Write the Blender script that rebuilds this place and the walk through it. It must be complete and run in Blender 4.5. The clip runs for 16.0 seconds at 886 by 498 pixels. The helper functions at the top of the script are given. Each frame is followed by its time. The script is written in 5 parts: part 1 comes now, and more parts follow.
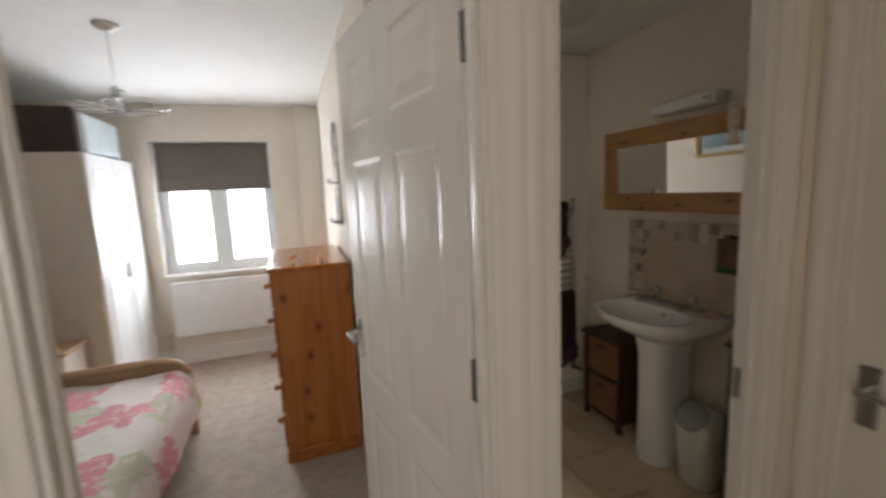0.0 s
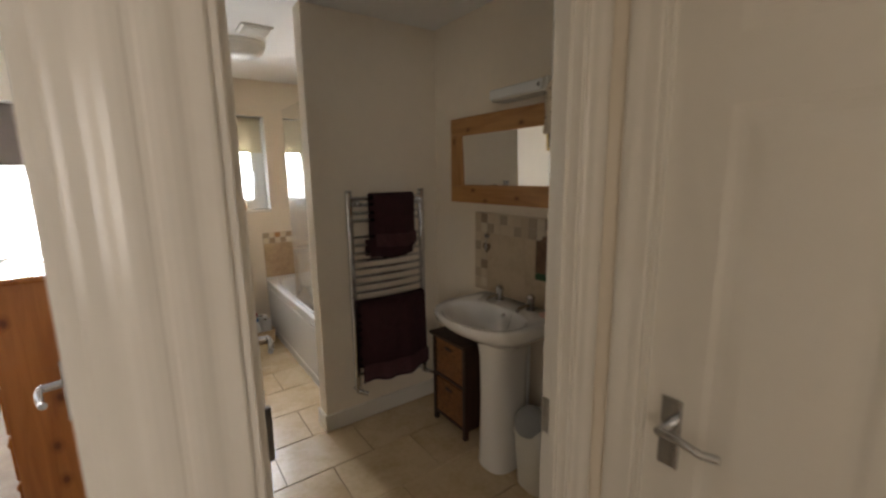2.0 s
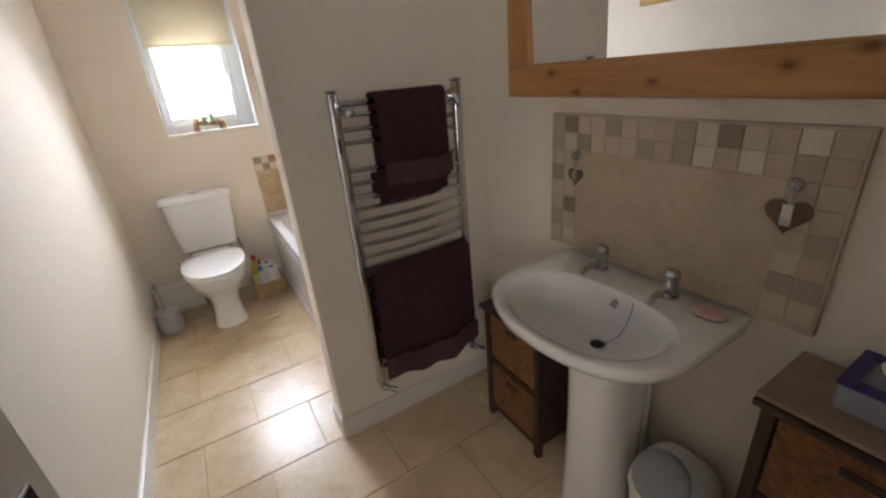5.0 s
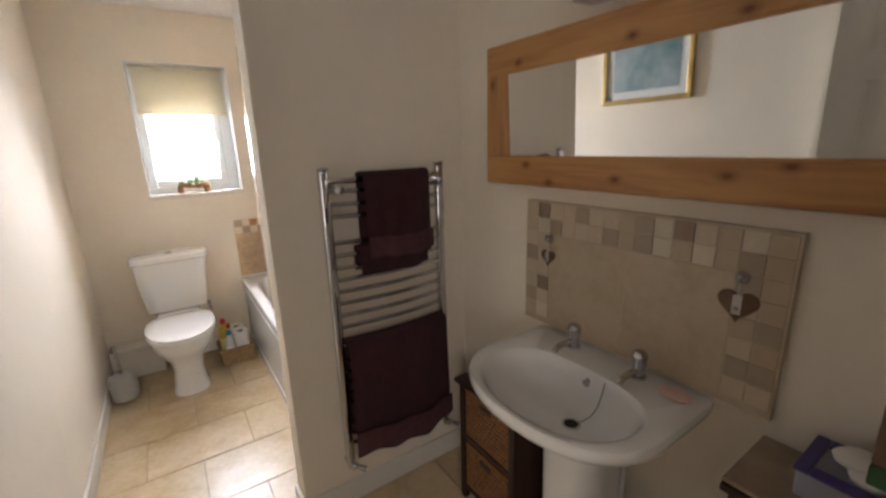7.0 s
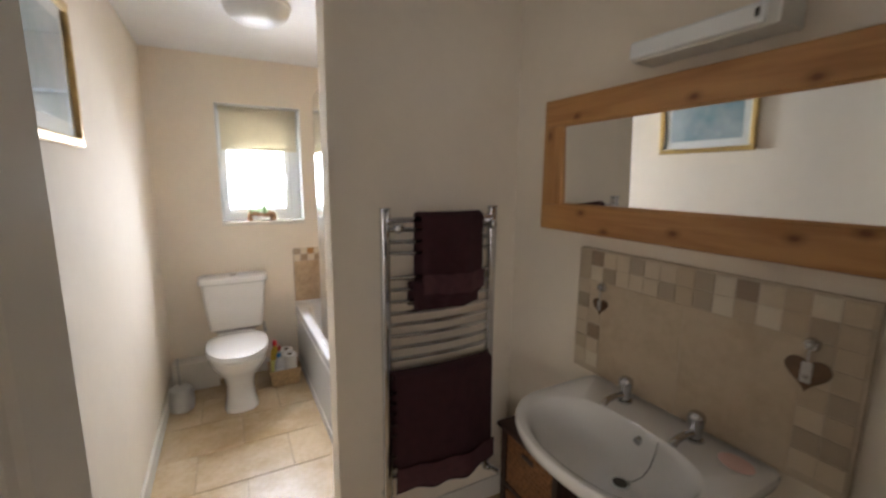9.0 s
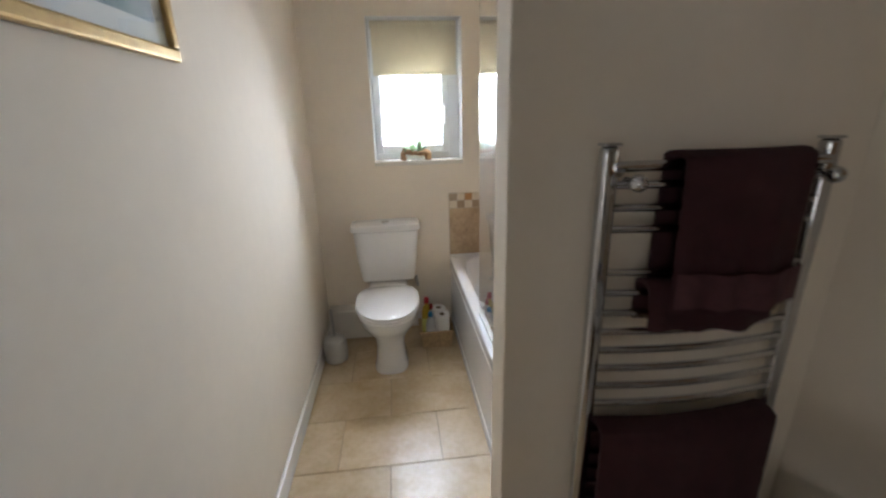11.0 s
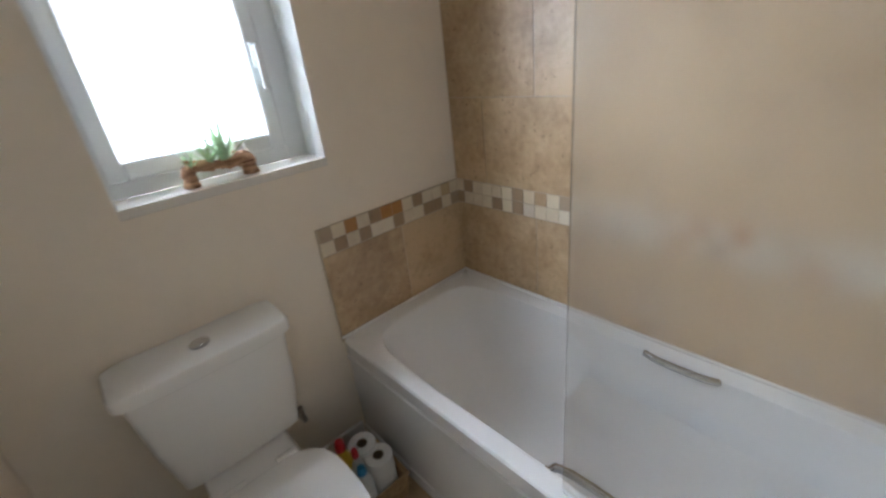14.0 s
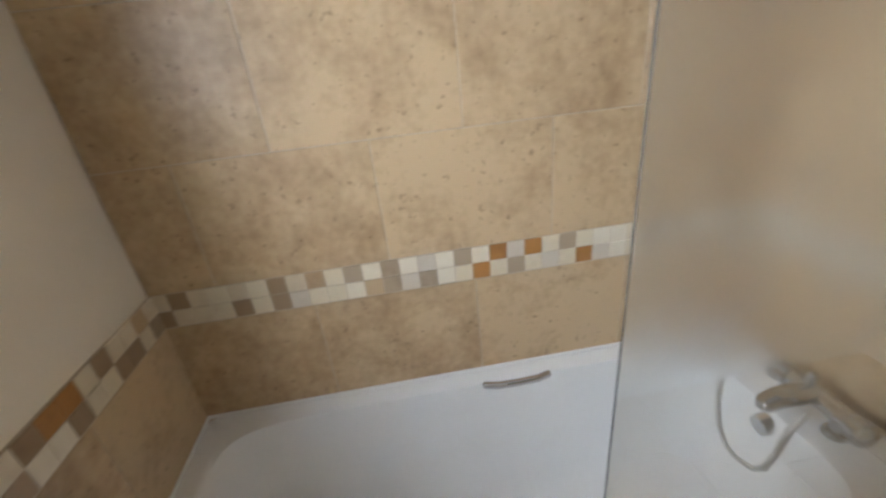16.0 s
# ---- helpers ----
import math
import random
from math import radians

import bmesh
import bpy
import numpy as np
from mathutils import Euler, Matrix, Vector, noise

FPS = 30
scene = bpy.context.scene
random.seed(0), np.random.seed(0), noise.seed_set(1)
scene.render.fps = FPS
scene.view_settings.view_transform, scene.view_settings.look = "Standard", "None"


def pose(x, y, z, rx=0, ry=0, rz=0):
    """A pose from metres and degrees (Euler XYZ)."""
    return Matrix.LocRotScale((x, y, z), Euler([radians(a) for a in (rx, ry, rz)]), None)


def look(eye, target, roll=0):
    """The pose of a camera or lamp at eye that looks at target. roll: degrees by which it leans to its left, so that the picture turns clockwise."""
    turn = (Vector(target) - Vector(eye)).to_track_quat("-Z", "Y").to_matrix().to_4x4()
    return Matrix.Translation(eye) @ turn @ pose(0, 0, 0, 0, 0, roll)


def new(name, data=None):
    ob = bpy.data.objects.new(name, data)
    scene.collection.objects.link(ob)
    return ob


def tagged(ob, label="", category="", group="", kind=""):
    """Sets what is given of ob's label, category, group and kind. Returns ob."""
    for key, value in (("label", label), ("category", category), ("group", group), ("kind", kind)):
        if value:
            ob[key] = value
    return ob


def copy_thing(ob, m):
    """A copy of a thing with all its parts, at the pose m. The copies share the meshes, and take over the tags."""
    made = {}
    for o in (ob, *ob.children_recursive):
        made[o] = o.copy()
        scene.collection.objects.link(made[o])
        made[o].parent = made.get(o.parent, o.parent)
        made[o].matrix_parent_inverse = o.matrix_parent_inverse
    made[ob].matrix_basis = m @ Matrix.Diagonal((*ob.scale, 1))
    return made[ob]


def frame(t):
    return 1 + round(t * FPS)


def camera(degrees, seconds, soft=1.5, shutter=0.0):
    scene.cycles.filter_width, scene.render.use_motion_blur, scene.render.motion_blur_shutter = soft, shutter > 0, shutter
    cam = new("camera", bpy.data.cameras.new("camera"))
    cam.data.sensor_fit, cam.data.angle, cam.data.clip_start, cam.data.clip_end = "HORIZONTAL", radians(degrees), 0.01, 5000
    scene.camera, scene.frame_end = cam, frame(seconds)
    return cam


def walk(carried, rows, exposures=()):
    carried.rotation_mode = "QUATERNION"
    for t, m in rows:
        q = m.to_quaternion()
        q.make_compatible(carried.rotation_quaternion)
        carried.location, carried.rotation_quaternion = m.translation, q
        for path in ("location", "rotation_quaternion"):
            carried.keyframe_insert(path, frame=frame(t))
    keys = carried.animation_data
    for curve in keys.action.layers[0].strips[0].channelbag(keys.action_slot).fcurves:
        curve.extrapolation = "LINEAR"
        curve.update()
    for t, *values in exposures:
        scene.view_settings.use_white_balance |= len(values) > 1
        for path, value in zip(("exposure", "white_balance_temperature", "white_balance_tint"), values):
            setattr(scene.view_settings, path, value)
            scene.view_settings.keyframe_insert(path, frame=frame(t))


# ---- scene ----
cam = camera(94.1, 16.0, soft=2.4, shutter=0.5)
PATH = [
    (0, (0.113, 0.152, 1.514), (0.78, 2.017, 1.239), -2.5),
    (0.5, (0.165, 0.154, 1.513), (1.198, 1.847, 1.254), -2.2),
    (1, (0.214, 0.154, 1.514), (1.47, 1.686, 1.242), -2.0),
    (1.5, (0.355, 0.208, 1.506), (1.632, 1.716, 1.199), -1.6),
    (2, (0.534, 0.316, 1.514), (1.668, 1.925, 1.159), -0.8),
    (2.5, (0.731, 0.502, 1.517), (1.653, 2.234, 1.129), -1.0),
    (3, (0.928, 0.66, 1.476), (1.644, 2.483, 1.071), -0.8),
    (3.5, (0.976, 0.868, 1.488), (1.738, 2.642, 0.966), -1.8),
    (4, (1.005, 1.022, 1.479), (1.833, 2.713, 0.804), -3.2),
    (4.2, (1.01, 1.068, 1.474), (1.866, 2.714, 0.728), -3.9),
    (6.3, (1.013, 1.139, 1.451), (2.003, 2.692, 0.67), -3.4),
    (6.5, (1.009, 1.129, 1.462), (2.026, 2.701, 0.76), -2.9),
    (7, (0.979, 1.097, 1.504), (2.057, 2.707, 1.007), -1.7),
    (7.5, (0.942, 1.056, 1.544), (2.051, 2.69, 1.226), -0.8),
    (8, (0.916, 1.039, 1.561), (2.026, 2.691, 1.36), 0.0),
    (8.5, (0.908, 1.038, 1.559), (1.966, 2.723, 1.357), 0.5),
    (9, (0.927, 1.078, 1.534), (1.846, 2.823, 1.205), 0.5),
    (9.5, (0.962, 1.18, 1.501), (1.631, 3.009, 1.044), 0.0),
    (10, (0.989, 1.299, 1.496), (1.347, 3.186, 0.938), -0.6),
    (10.2, (1.036, 1.368, 1.498), (1.261, 3.269, 0.918), -0.8),
    (12.3, (0.905, 2.394, 1.467), (1.179, 4.264, 0.813), -4.0),
    (12.5, (0.868, 2.472, 1.466), (1.243, 4.32, 0.798), -4.3),
    (13, (0.861, 2.714, 1.44), (1.506, 4.469, 0.731), -5.1),
    (13.5, (0.876, 2.963, 1.45), (1.782, 4.567, 0.672), -6.0),
    (14, (0.845, 3.256, 1.473), (2.028, 4.629, 0.629), -6.7),
    (14.5, (0.898, 3.464, 1.47), (2.336, 4.542, 0.593), -7.0),
    (15, (0.957, 3.658, 1.469), (2.618, 4.333, 0.582), -7.0),
    (15.5, (1.01, 3.811, 1.499), (2.777, 4.051, 0.594), -7.4),
    (16, (1.025, 3.831, 1.497), (2.819, 3.661, 0.63), -6.4),
]
EXPOSURES = [(0, -0.4, 6600, 12), (1.5, -0.38, 6900, 14), (2, -0.15, 6900, 14), (2.5, 0.0, 6800, 15), (3, 0.25, 6500, 14), (3.5, 0.52, 6300, 15), (4.2, 0.62, 6050, 15), (8, 0.62, 6500, 17), (9.5, 0.45, 6200, 14), (10.2, 0.31, 6150, 13), (12.5, -0.35, 5650, 10), (14, -0.45, 5850, 11), (15, -0.53, 5800, 10), (16, -0.38, 6100, 10)]
walk(cam, [(t, look(eye, target, roll)) for t, eye, target, roll in PATH], EXPOSURES)

# ---- light ----
world = bpy.data.worlds.new("world")
scene.world = world
world.use_nodes = True
wn = world.node_tree.nodes
sky = wn.new("ShaderNodeTexSky")
sky.sky_type, sky.sun_disc = "NISHITA", False
sky.sun_elevation, sky.sun_rotation = radians(40), radians(150)
world.node_tree.links.new(sky.outputs[0], wn["Background"].inputs[0])
wn["Background"].inputs[1].default_value = 0.12
sun = new("sun", bpy.data.lights.new("sun", "SUN"))
sun.data.energy, sun.data.angle, sun.data.color = 1.0, radians(15), (1.0, 0.96, 0.9)
sun.matrix_basis = look((3, -6, 8), (0, 2, 0))


def window_light(name, x, y, z, w, h, power, aim, colour=(0.93, 0.97, 1.0)):
    lamp = new(name, bpy.data.lights.new(name, "AREA"))
    lamp.data.shape, lamp.data.size, lamp.data.size_y = "RECTANGLE", w, h
    lamp.data.energy, lamp.data.color = power, colour
    lamp.matrix_basis = look((x, y, z), aim)
    return lamp


window_light("window_light_bath", 1.19, 4.80, 1.5, 0.5, 0.55, 38, (1.98, 2.9, 0.85), (0.86, 0.93, 1.0)).data.spread = radians(134)
window_light("window_light_bedroom", -0.54, 4.735, 1.22, 0.9, 0.72, 80, (-0.54, 0, 1.1), (0.86, 0.93, 1.0))
# Fill lamp for the landing, in a window opening added out of view.
window_light("fill_light_landing", -0.9, -1.46, 1.5, 1.2, 1.1, 10.5, (1.3, 1.2, 1.15), (1.0, 0.85, 0.665))


# ---- materials ----
def mat(name, colour, rough=0.5, metal=0.0, spread=0.0, scale=8.0, bump=0.0, bump_scale=60.0, colour2=None, specular=0.5, coat=0.0):
    """A principled surface with two scales of mottling and a fine relief."""
    m = bpy.data.materials.new(name)
    m.use_nodes = True
    nt = m.node_tree
    b = nt.nodes["Principled BSDF"]
    b.inputs["Roughness"].default_value, b.inputs["Metallic"].default_value = rough, metal
    b.inputs["Specular IOR Level"].default_value, b.inputs["Coat Weight"].default_value = specular, coat
    b.inputs["Base Color"].default_value = (*colour, 1)
    if spread > 0 or colour2:
        geo = nt.nodes.new("ShaderNodeNewGeometry")
        big, fine = nt.nodes.new("ShaderNodeTexNoise"), nt.nodes.new("ShaderNodeTexNoise")
        big.inputs["Scale"].default_value, fine.inputs["Scale"].default_value = scale, scale * 9
        big.inputs["Detail"].default_value = 4
        nt.links.new(geo.outputs["Position"], big.inputs["Vector"])
        nt.links.new(geo.outputs["Position"], fine.inputs["Vector"])
        mix = nt.nodes.new("ShaderNodeMath")
        mix.operation = "MULTIPLY_ADD"
        nt.links.new(fine.outputs[0], mix.inputs[0])
        mix.inputs[1].default_value = 0.35
        nt.links.new(big.outputs[0], mix.inputs[2])
        ramp = nt.nodes.new("ShaderNodeValToRGB")
        low = colour2 or tuple(c * (1 - spread) for c in colour)
        ramp.color_ramp.elements[0].position, ramp.color_ramp.elements[0].color = 0.45, (*low, 1)
        ramp.color_ramp.elements[1].position, ramp.color_ramp.elements[1].color = 0.85, (*colour, 1)
        nt.links.new(mix.outputs[0], ramp.inputs[0])
        nt.links.new(ramp.outputs[0], b.inputs["Base Color"])
    if bump > 0:
        geo2 = nt.nodes.new("ShaderNodeNewGeometry")
        grain = nt.nodes.new("ShaderNodeTexNoise")
        grain.inputs["Scale"].default_value, grain.inputs["Detail"].default_value = bump_scale, 5
        nt.links.new(geo2.outputs["Position"], grain.inputs["Vector"])
        bp = nt.nodes.new("ShaderNodeBump")
        bp.inputs["Strength"].default_value, bp.inputs["Distance"].default_value = bump, 0.004
        nt.links.new(grain.outputs[0], bp.inputs["Height"])
        nt.links.new(bp.outputs[0], b.inputs["Normal"])
    return m


def bsdf(m):
    return m.node_tree.nodes["Principled BSDF"]


def wood(name, light, dark, axis=2, rough=0.4, knots=True, scale=1.0):
    """Sawn wood with grain along one axis and scattered knots."""
    m = bpy.data.materials.new(name)
    m.use_nodes = True
    nt = m.node_tree
    b = nt.nodes["Principled BSDF"]
    b.inputs["Roughness"].default_value = rough
    geo = nt.nodes.new("ShaderNodeNewGeometry")
    info = nt.nodes.new("ShaderNodeObjectInfo")
    mp = nt.nodes.new("ShaderNodeMapping")
    s = [22.0 * scale] * 3
    s[axis] = 1.6 * scale
    mp.inputs["Scale"].default_value = s
    nt.links.new(geo.outputs["Position"], mp.inputs["Vector"])
    shift = nt.nodes.new("ShaderNodeMath")
    shift.operation = "MULTIPLY"
    nt.links.new(info.outputs["Random"], shift.inputs[0])
    shift.inputs[1].default_value = 9.0
    nt.links.new(shift.outputs[0], mp.inputs["Location"])
    grain = nt.nodes.new("ShaderNodeTexNoise")
    grain.inputs["Scale"].default_value, grain.inputs["Detail"].default_value, grain.inputs["Distortion"].default_value = 1.0, 6, 0.8
    nt.links.new(mp.outputs[0], grain.inputs["Vector"])
    ramp = nt.nodes.new("ShaderNodeValToRGB")
    ramp.color_ramp.elements[0].position, ramp.color_ramp.elements[0].color = 0.3, (*dark, 1)
    ramp.color_ramp.elements[1].position, ramp.color_ramp.elements[1].color = 0.62, (*light, 1)
    nt.links.new(grain.outputs[0], ramp.inputs[0])
    out = ramp.outputs[0]
    if knots:
        # knots lie on a plane: u along the grain, v across it
        sep = nt.nodes.new("ShaderNodeSeparateXYZ")
        nt.links.new(geo.outputs["Position"], sep.inputs[0])
        across = nt.nodes.new("ShaderNodeMath")
        across.operation = "ADD"
        for k, a in enumerate(a for a in range(3) if a != axis):
            nt.links.new(sep.outputs[a], across.inputs[k])
        flat = nt.nodes.new("ShaderNodeCombineXYZ")
        nt.links.new(sep.outputs[axis], flat.inputs[0])
        nt.links.new(across.outputs[0], flat.inputs[1])
        mk = nt.nodes.new("ShaderNodeMapping")
        mk.inputs["Scale"].default_value = (5.2 * scale, 8.0 * scale, 1.0)
        nt.links.new(shift.outputs[0], mk.inputs["Location"])
        nt.links.new(flat.outputs[0], mk.inputs["Vector"])
        vor = nt.nodes.new("ShaderNodeTexVoronoi")
        vor.voronoi_dimensions = "2D"
        nt.links.new(mk.outputs[0], vor.inputs["Vector"])
        vor.inputs["Scale"].default_value = 1.0
        kr = nt.nodes.new("ShaderNodeValToRGB")
        kr.color_ramp.elements[0].position, kr.color_ramp.elements[0].color = 0.05, (0.95, 0.95, 0.95, 1)
        kr.color_ramp.elements[1].position, kr.color_ramp.elements[1].color = 0.24, (0, 0, 0, 1)
        halo = kr.color_ramp.elements.new(0.12)
        halo.color = (0.42, 0.42, 0.42, 1)
        nt.links.new(vor.outputs["Distance"], kr.inputs[0])
        some, pick = nt.nodes.new("ShaderNodeMath"), nt.nodes.new("ShaderNodeMath")
        some.operation, pick.operation = "GREATER_THAN", "MULTIPLY"
        some.inputs[1].default_value = 0.62
        rgb = nt.nodes.new("ShaderNodeSeparateColor")
        nt.links.new(vor.outputs["Color"], rgb.inputs[0])
        nt.links.new(rgb.outputs[0], some.inputs[0])
        nt.links.new(kr.outputs[0], pick.inputs[0])
        nt.links.new(some.outputs[0], pick.inputs[1])
        mx = nt.nodes.new("ShaderNodeMix")
        mx.data_type = "RGBA"
        nt.links.new(pick.outputs[0], mx.inputs[0])
        nt.links.new(out, mx.inputs[6])
        mx.inputs[7].default_value = (dark[0] * 0.42, dark[1] * 0.3, dark[2] * 0.25, 1)
        out = mx.outputs[2]
    nt.links.new(out, b.inputs["Base Color"])
    bp = nt.nodes.new("ShaderNodeBump")
    bp.inputs["Strength"].default_value, bp.inputs["Distance"].default_value = 0.15, 0.002
    nt.links.new(grain.outputs[0], bp.inputs["Height"])
    nt.links.new(bp.outputs[0], b.inputs["Normal"])
    return m


def stone_tile(name, light, dark, rough, pits=True, vary=0.25):
    """Honed stone tile: cloudy, lightly pitted, each piece of its own shade."""
    m = bpy.data.materials.new(name)
    m.use_nodes = True
    nt = m.node_tree
    b = nt.nodes["Principled BSDF"]
    b.inputs["Roughness"].default_value = rough
    geo, info = nt.nodes.new("ShaderNodeNewGeometry"), nt.nodes.new("ShaderNodeObjectInfo")
    off = nt.nodes.new("ShaderNodeVectorMath")
    off.operation = "ADD"
    sc = nt.nodes.new("ShaderNodeMath")
    sc.operation = "MULTIPLY"
    sc.inputs[1].default_value = 40.0
    nt.links.new(info.outputs["Random"], sc.inputs[0])
    nt.links.new(geo.outputs["Position"], off.inputs[0])
    nt.links.new(sc.outputs[0], off.inputs[1])
    cloud, fine = nt.nodes.new("ShaderNodeTexNoise"), nt.nodes.new("ShaderNodeTexNoise")
    cloud.inputs["Scale"].default_value, cloud.inputs["Detail"].default_value, cloud.inputs["Distortion"].default_value = 6.0, 8, 0.5
    fine.inputs["Scale"].default_value, fine.inputs["Detail"].default_value = 38.0, 5
    nt.links.new(off.outputs[0], cloud.inputs["Vector"])
    nt.links.new(off.outputs[0], fine.inputs["Vector"])
    add = nt.nodes.new("ShaderNodeMath")
    add.operation = "MULTIPLY_ADD"
    add.inputs[1].default_value = 0.55
    nt.links.new(fine.outputs[0], add.inputs[0])
    nt.links.new(cloud.outputs[0], add.inputs[2])
    shade = nt.nodes.new("ShaderNodeMath")
    shade.operation = "MULTIPLY_ADD"
    shade.inputs[1].default_value = vary
    nt.links.new(info.outputs["Random"], shade.inputs[0])
    nt.links.new(add.outputs[0], shade.inputs[2])
    ramp = nt.nodes.new("ShaderNodeValToRGB")
    ramp.color_ramp.elements[0].position, ramp.color_ramp.elements[0].color = 0.60, (*dark, 1)
    ramp.color_ramp.elements[1].position, ramp.color_ramp.elements[1].color = 1.0, (*light, 1)
    nt.links.new(shade.outputs[0], ramp.inputs[0])
    out = ramp.outputs[0]
    if pits:
        vor = nt.nodes.new("ShaderNodeTexNoise")
        vor.inputs["Scale"].default_value, vor.inputs["Detail"].default_value = 55.0, 2
        nt.links.new(off.outputs[0], vor.inputs["Vector"])
        pr = nt.nodes.new("ShaderNodeValToRGB")
        pr.color_ramp.elements[0].position, pr.color_ramp.elements[0].color = 0.64, (0, 0, 0, 1)
        pr.color_ramp.elements[1].position, pr.color_ramp.elements[1].color = 0.75, (0.55, 0.55, 0.55, 1)
        nt.links.new(vor.outputs[0], pr.inputs[0])
        mx = nt.nodes.new("ShaderNodeMix")
        mx.data_type = "RGBA"
        nt.links.new(pr.outputs[0], mx.inputs[0])
        nt.links.new(out, mx.inputs[6])
        mx.inputs[7].default_value = (dark[0] * 0.45, dark[1] * 0.4, dark[2] * 0.35, 1)
        out = mx.outputs[2]
    nt.links.new(out, b.inputs["Base Color"])
    bp = nt.nodes.new("ShaderNodeBump")
    bp.inputs["Strength"].default_value, bp.inputs["Distance"].default_value = 0.12, 0.002
    nt.links.new(fine.outputs[0], bp.inputs["Height"])
    nt.links.new(bp.outputs[0], b.inputs["Normal"])
    return m


def glass(name, rough=0.0, tint=(1, 1, 1), coat=0.0):
    m = mat(name, tint, rough)
    b = bsdf(m)
    b.inputs["Transmission Weight"].default_value, b.inputs["IOR"].default_value = 1.0, 1.45
    b.inputs["Coat Weight"].default_value, b.inputs["Coat Roughness"].default_value = coat, 0.02
    return m


M_WALL = mat("wall_paint", (0.87, 0.79, 0.675), 0.88, spread=0.05, scale=2.2, bump=0.12, bump_scale=45, specular=0.12)
M_BEDWALL = mat("bedroom_paint", (0.80, 0.74, 0.64), 0.65, spread=0.05, scale=2.2, bump=0.1, bump_scale=45)
M_CEIL = mat("ceiling_paint", (0.86, 0.855, 0.84), 0.75, spread=0.04, scale=3, bump=0.2, bump_scale=70)
M_GLOSS = mat("white_gloss_paint", (0.80, 0.765, 0.70), 0.21, spread=0.04, scale=4, bump=0.06, bump_scale=18)
M_UPVC = mat("white_upvc", (0.84, 0.86, 0.87), 0.28, spread=0.03, scale=6)
M_CERAMIC = mat("white_ceramic", (0.86, 0.85, 0.83), 0.08, spread=0.02, scale=5, coat=0.5)
M_ACRYL = mat("white_acrylic", (0.84, 0.84, 0.84), 0.14, spread=0.03, scale=4, coat=0.3)
M_PLASTIC = mat("white_plastic", (0.80, 0.79, 0.74), 0.35, spread=0.04, scale=9)
M_GREYPLASTIC = mat("grey_plastic", (0.30, 0.31, 0.32), 0.4, spread=0.08, scale=12)
M_CHROME = mat("chrome", (0.60, 0.61, 0.63), 0.06, 1.0, spread=0.05, scale=20)
M_BRUSHED = mat("brushed_steel", (0.55, 0.54, 0.52), 0.32, 1.0, spread=0.15, scale=30)
M_HINGE = mat("dull_hinge_steel", (0.20, 0.19, 0.18), 0.4, 1.0, spread=0.2, scale=30)
M_DARKMETAL = mat("dark_metal", (0.05, 0.045, 0.04), 0.45, 0.8, spread=0.3, scale=30)
M_TILE = stone_tile("travertine_tile", (0.57, 0.415, 0.245), (0.37, 0.25, 0.135), 0.38)
M_FLOOR = stone_tile("cream_floor_tile", (0.66, 0.52, 0.34), (0.54, 0.40, 0.235), 0.24, pits=False, vary=0.15)
M_FLOORGROUT = mat("floor_grout", (0.47, 0.36, 0.225), 0.8, spread=0.2, scale=20, bump=0.2)
M_SPLASHGROUT = mat("splashback_grout", (0.58, 0.48, 0.355), 0.8, spread=0.15, scale=20, bump=0.2)
M_GROUT = mat("grout", (0.56, 0.46, 0.33), 0.8, spread=0.2, scale=20, bump=0.2)
M_CARPET = mat("beige_carpet", (0.46, 0.385, 0.31), 0.95, spread=0.2, scale=14, bump=0.9, bump_scale=260)
M_PINE = wood("pine_frame", (0.53, 0.275, 0.095), (0.37, 0.165, 0.050), axis=1, rough=0.42, scale=1.5)
M_PINE_V = wood("pine_frame_upright", (0.53, 0.275, 0.095), (0.37, 0.165, 0.050), axis=2, rough=0.42, scale=1.5)
M_CHEST = wood("orange_pine", (0.46, 0.175, 0.043), (0.31, 0.098, 0.022), axis=2, rough=0.3)
M_CHEST_H = wood("orange_pine_top", (0.46, 0.175, 0.043), (0.31, 0.098, 0.022), axis=1, rough=0.22)
M_DARKWOOD = wood("dark_stained_wood", (0.045, 0.018, 0.010), (0.020, 0.009, 0.006), axis=2, rough=0.5, knots=False)
M_BASKET = mat("woven_basket", (0.27, 0.12, 0.042), 0.8, spread=0.5, scale=60, bump=1.0, bump_scale=200)
M_WICKER = mat("pale_wicker", (0.55, 0.38, 0.20), 0.75, spread=0.35, scale=45, bump=0.8, bump_scale=150)
M_TOWEL = mat("aubergine_towel", (0.050, 0.013, 0.017), 0.95, spread=0.3, scale=25, bump=1.0, bump_scale=320)
M_TOWELBAND = mat("aubergine_towel_band", (0.085, 0.030, 0.036), 0.85, spread=0.25, scale=40, bump=0.8, bump_scale=220)
M_GOLD = mat("gilt_frame", (0.60, 0.42, 0.16), 0.35, 0.6, spread=0.3, scale=18, bump=0.2)
M_MOUNT = mat("picture_mount", (0.78, 0.80, 0.76), 0.7)
M_MIRROR = mat("mirror_silver", (0.92, 0.93, 0.92), 0.012, 1.0)
M_PANE = glass("window_glass", 0.0)
M_OBSCURE = glass("obscured_window_glass", 0.5)
M_SCREEN = glass("hazed_screen_glass", 0.01, (0.93, 0.93, 0.91), 1.0)
bsdf(M_SCREEN).inputs["Transmission Weight"].default_value = 0.965


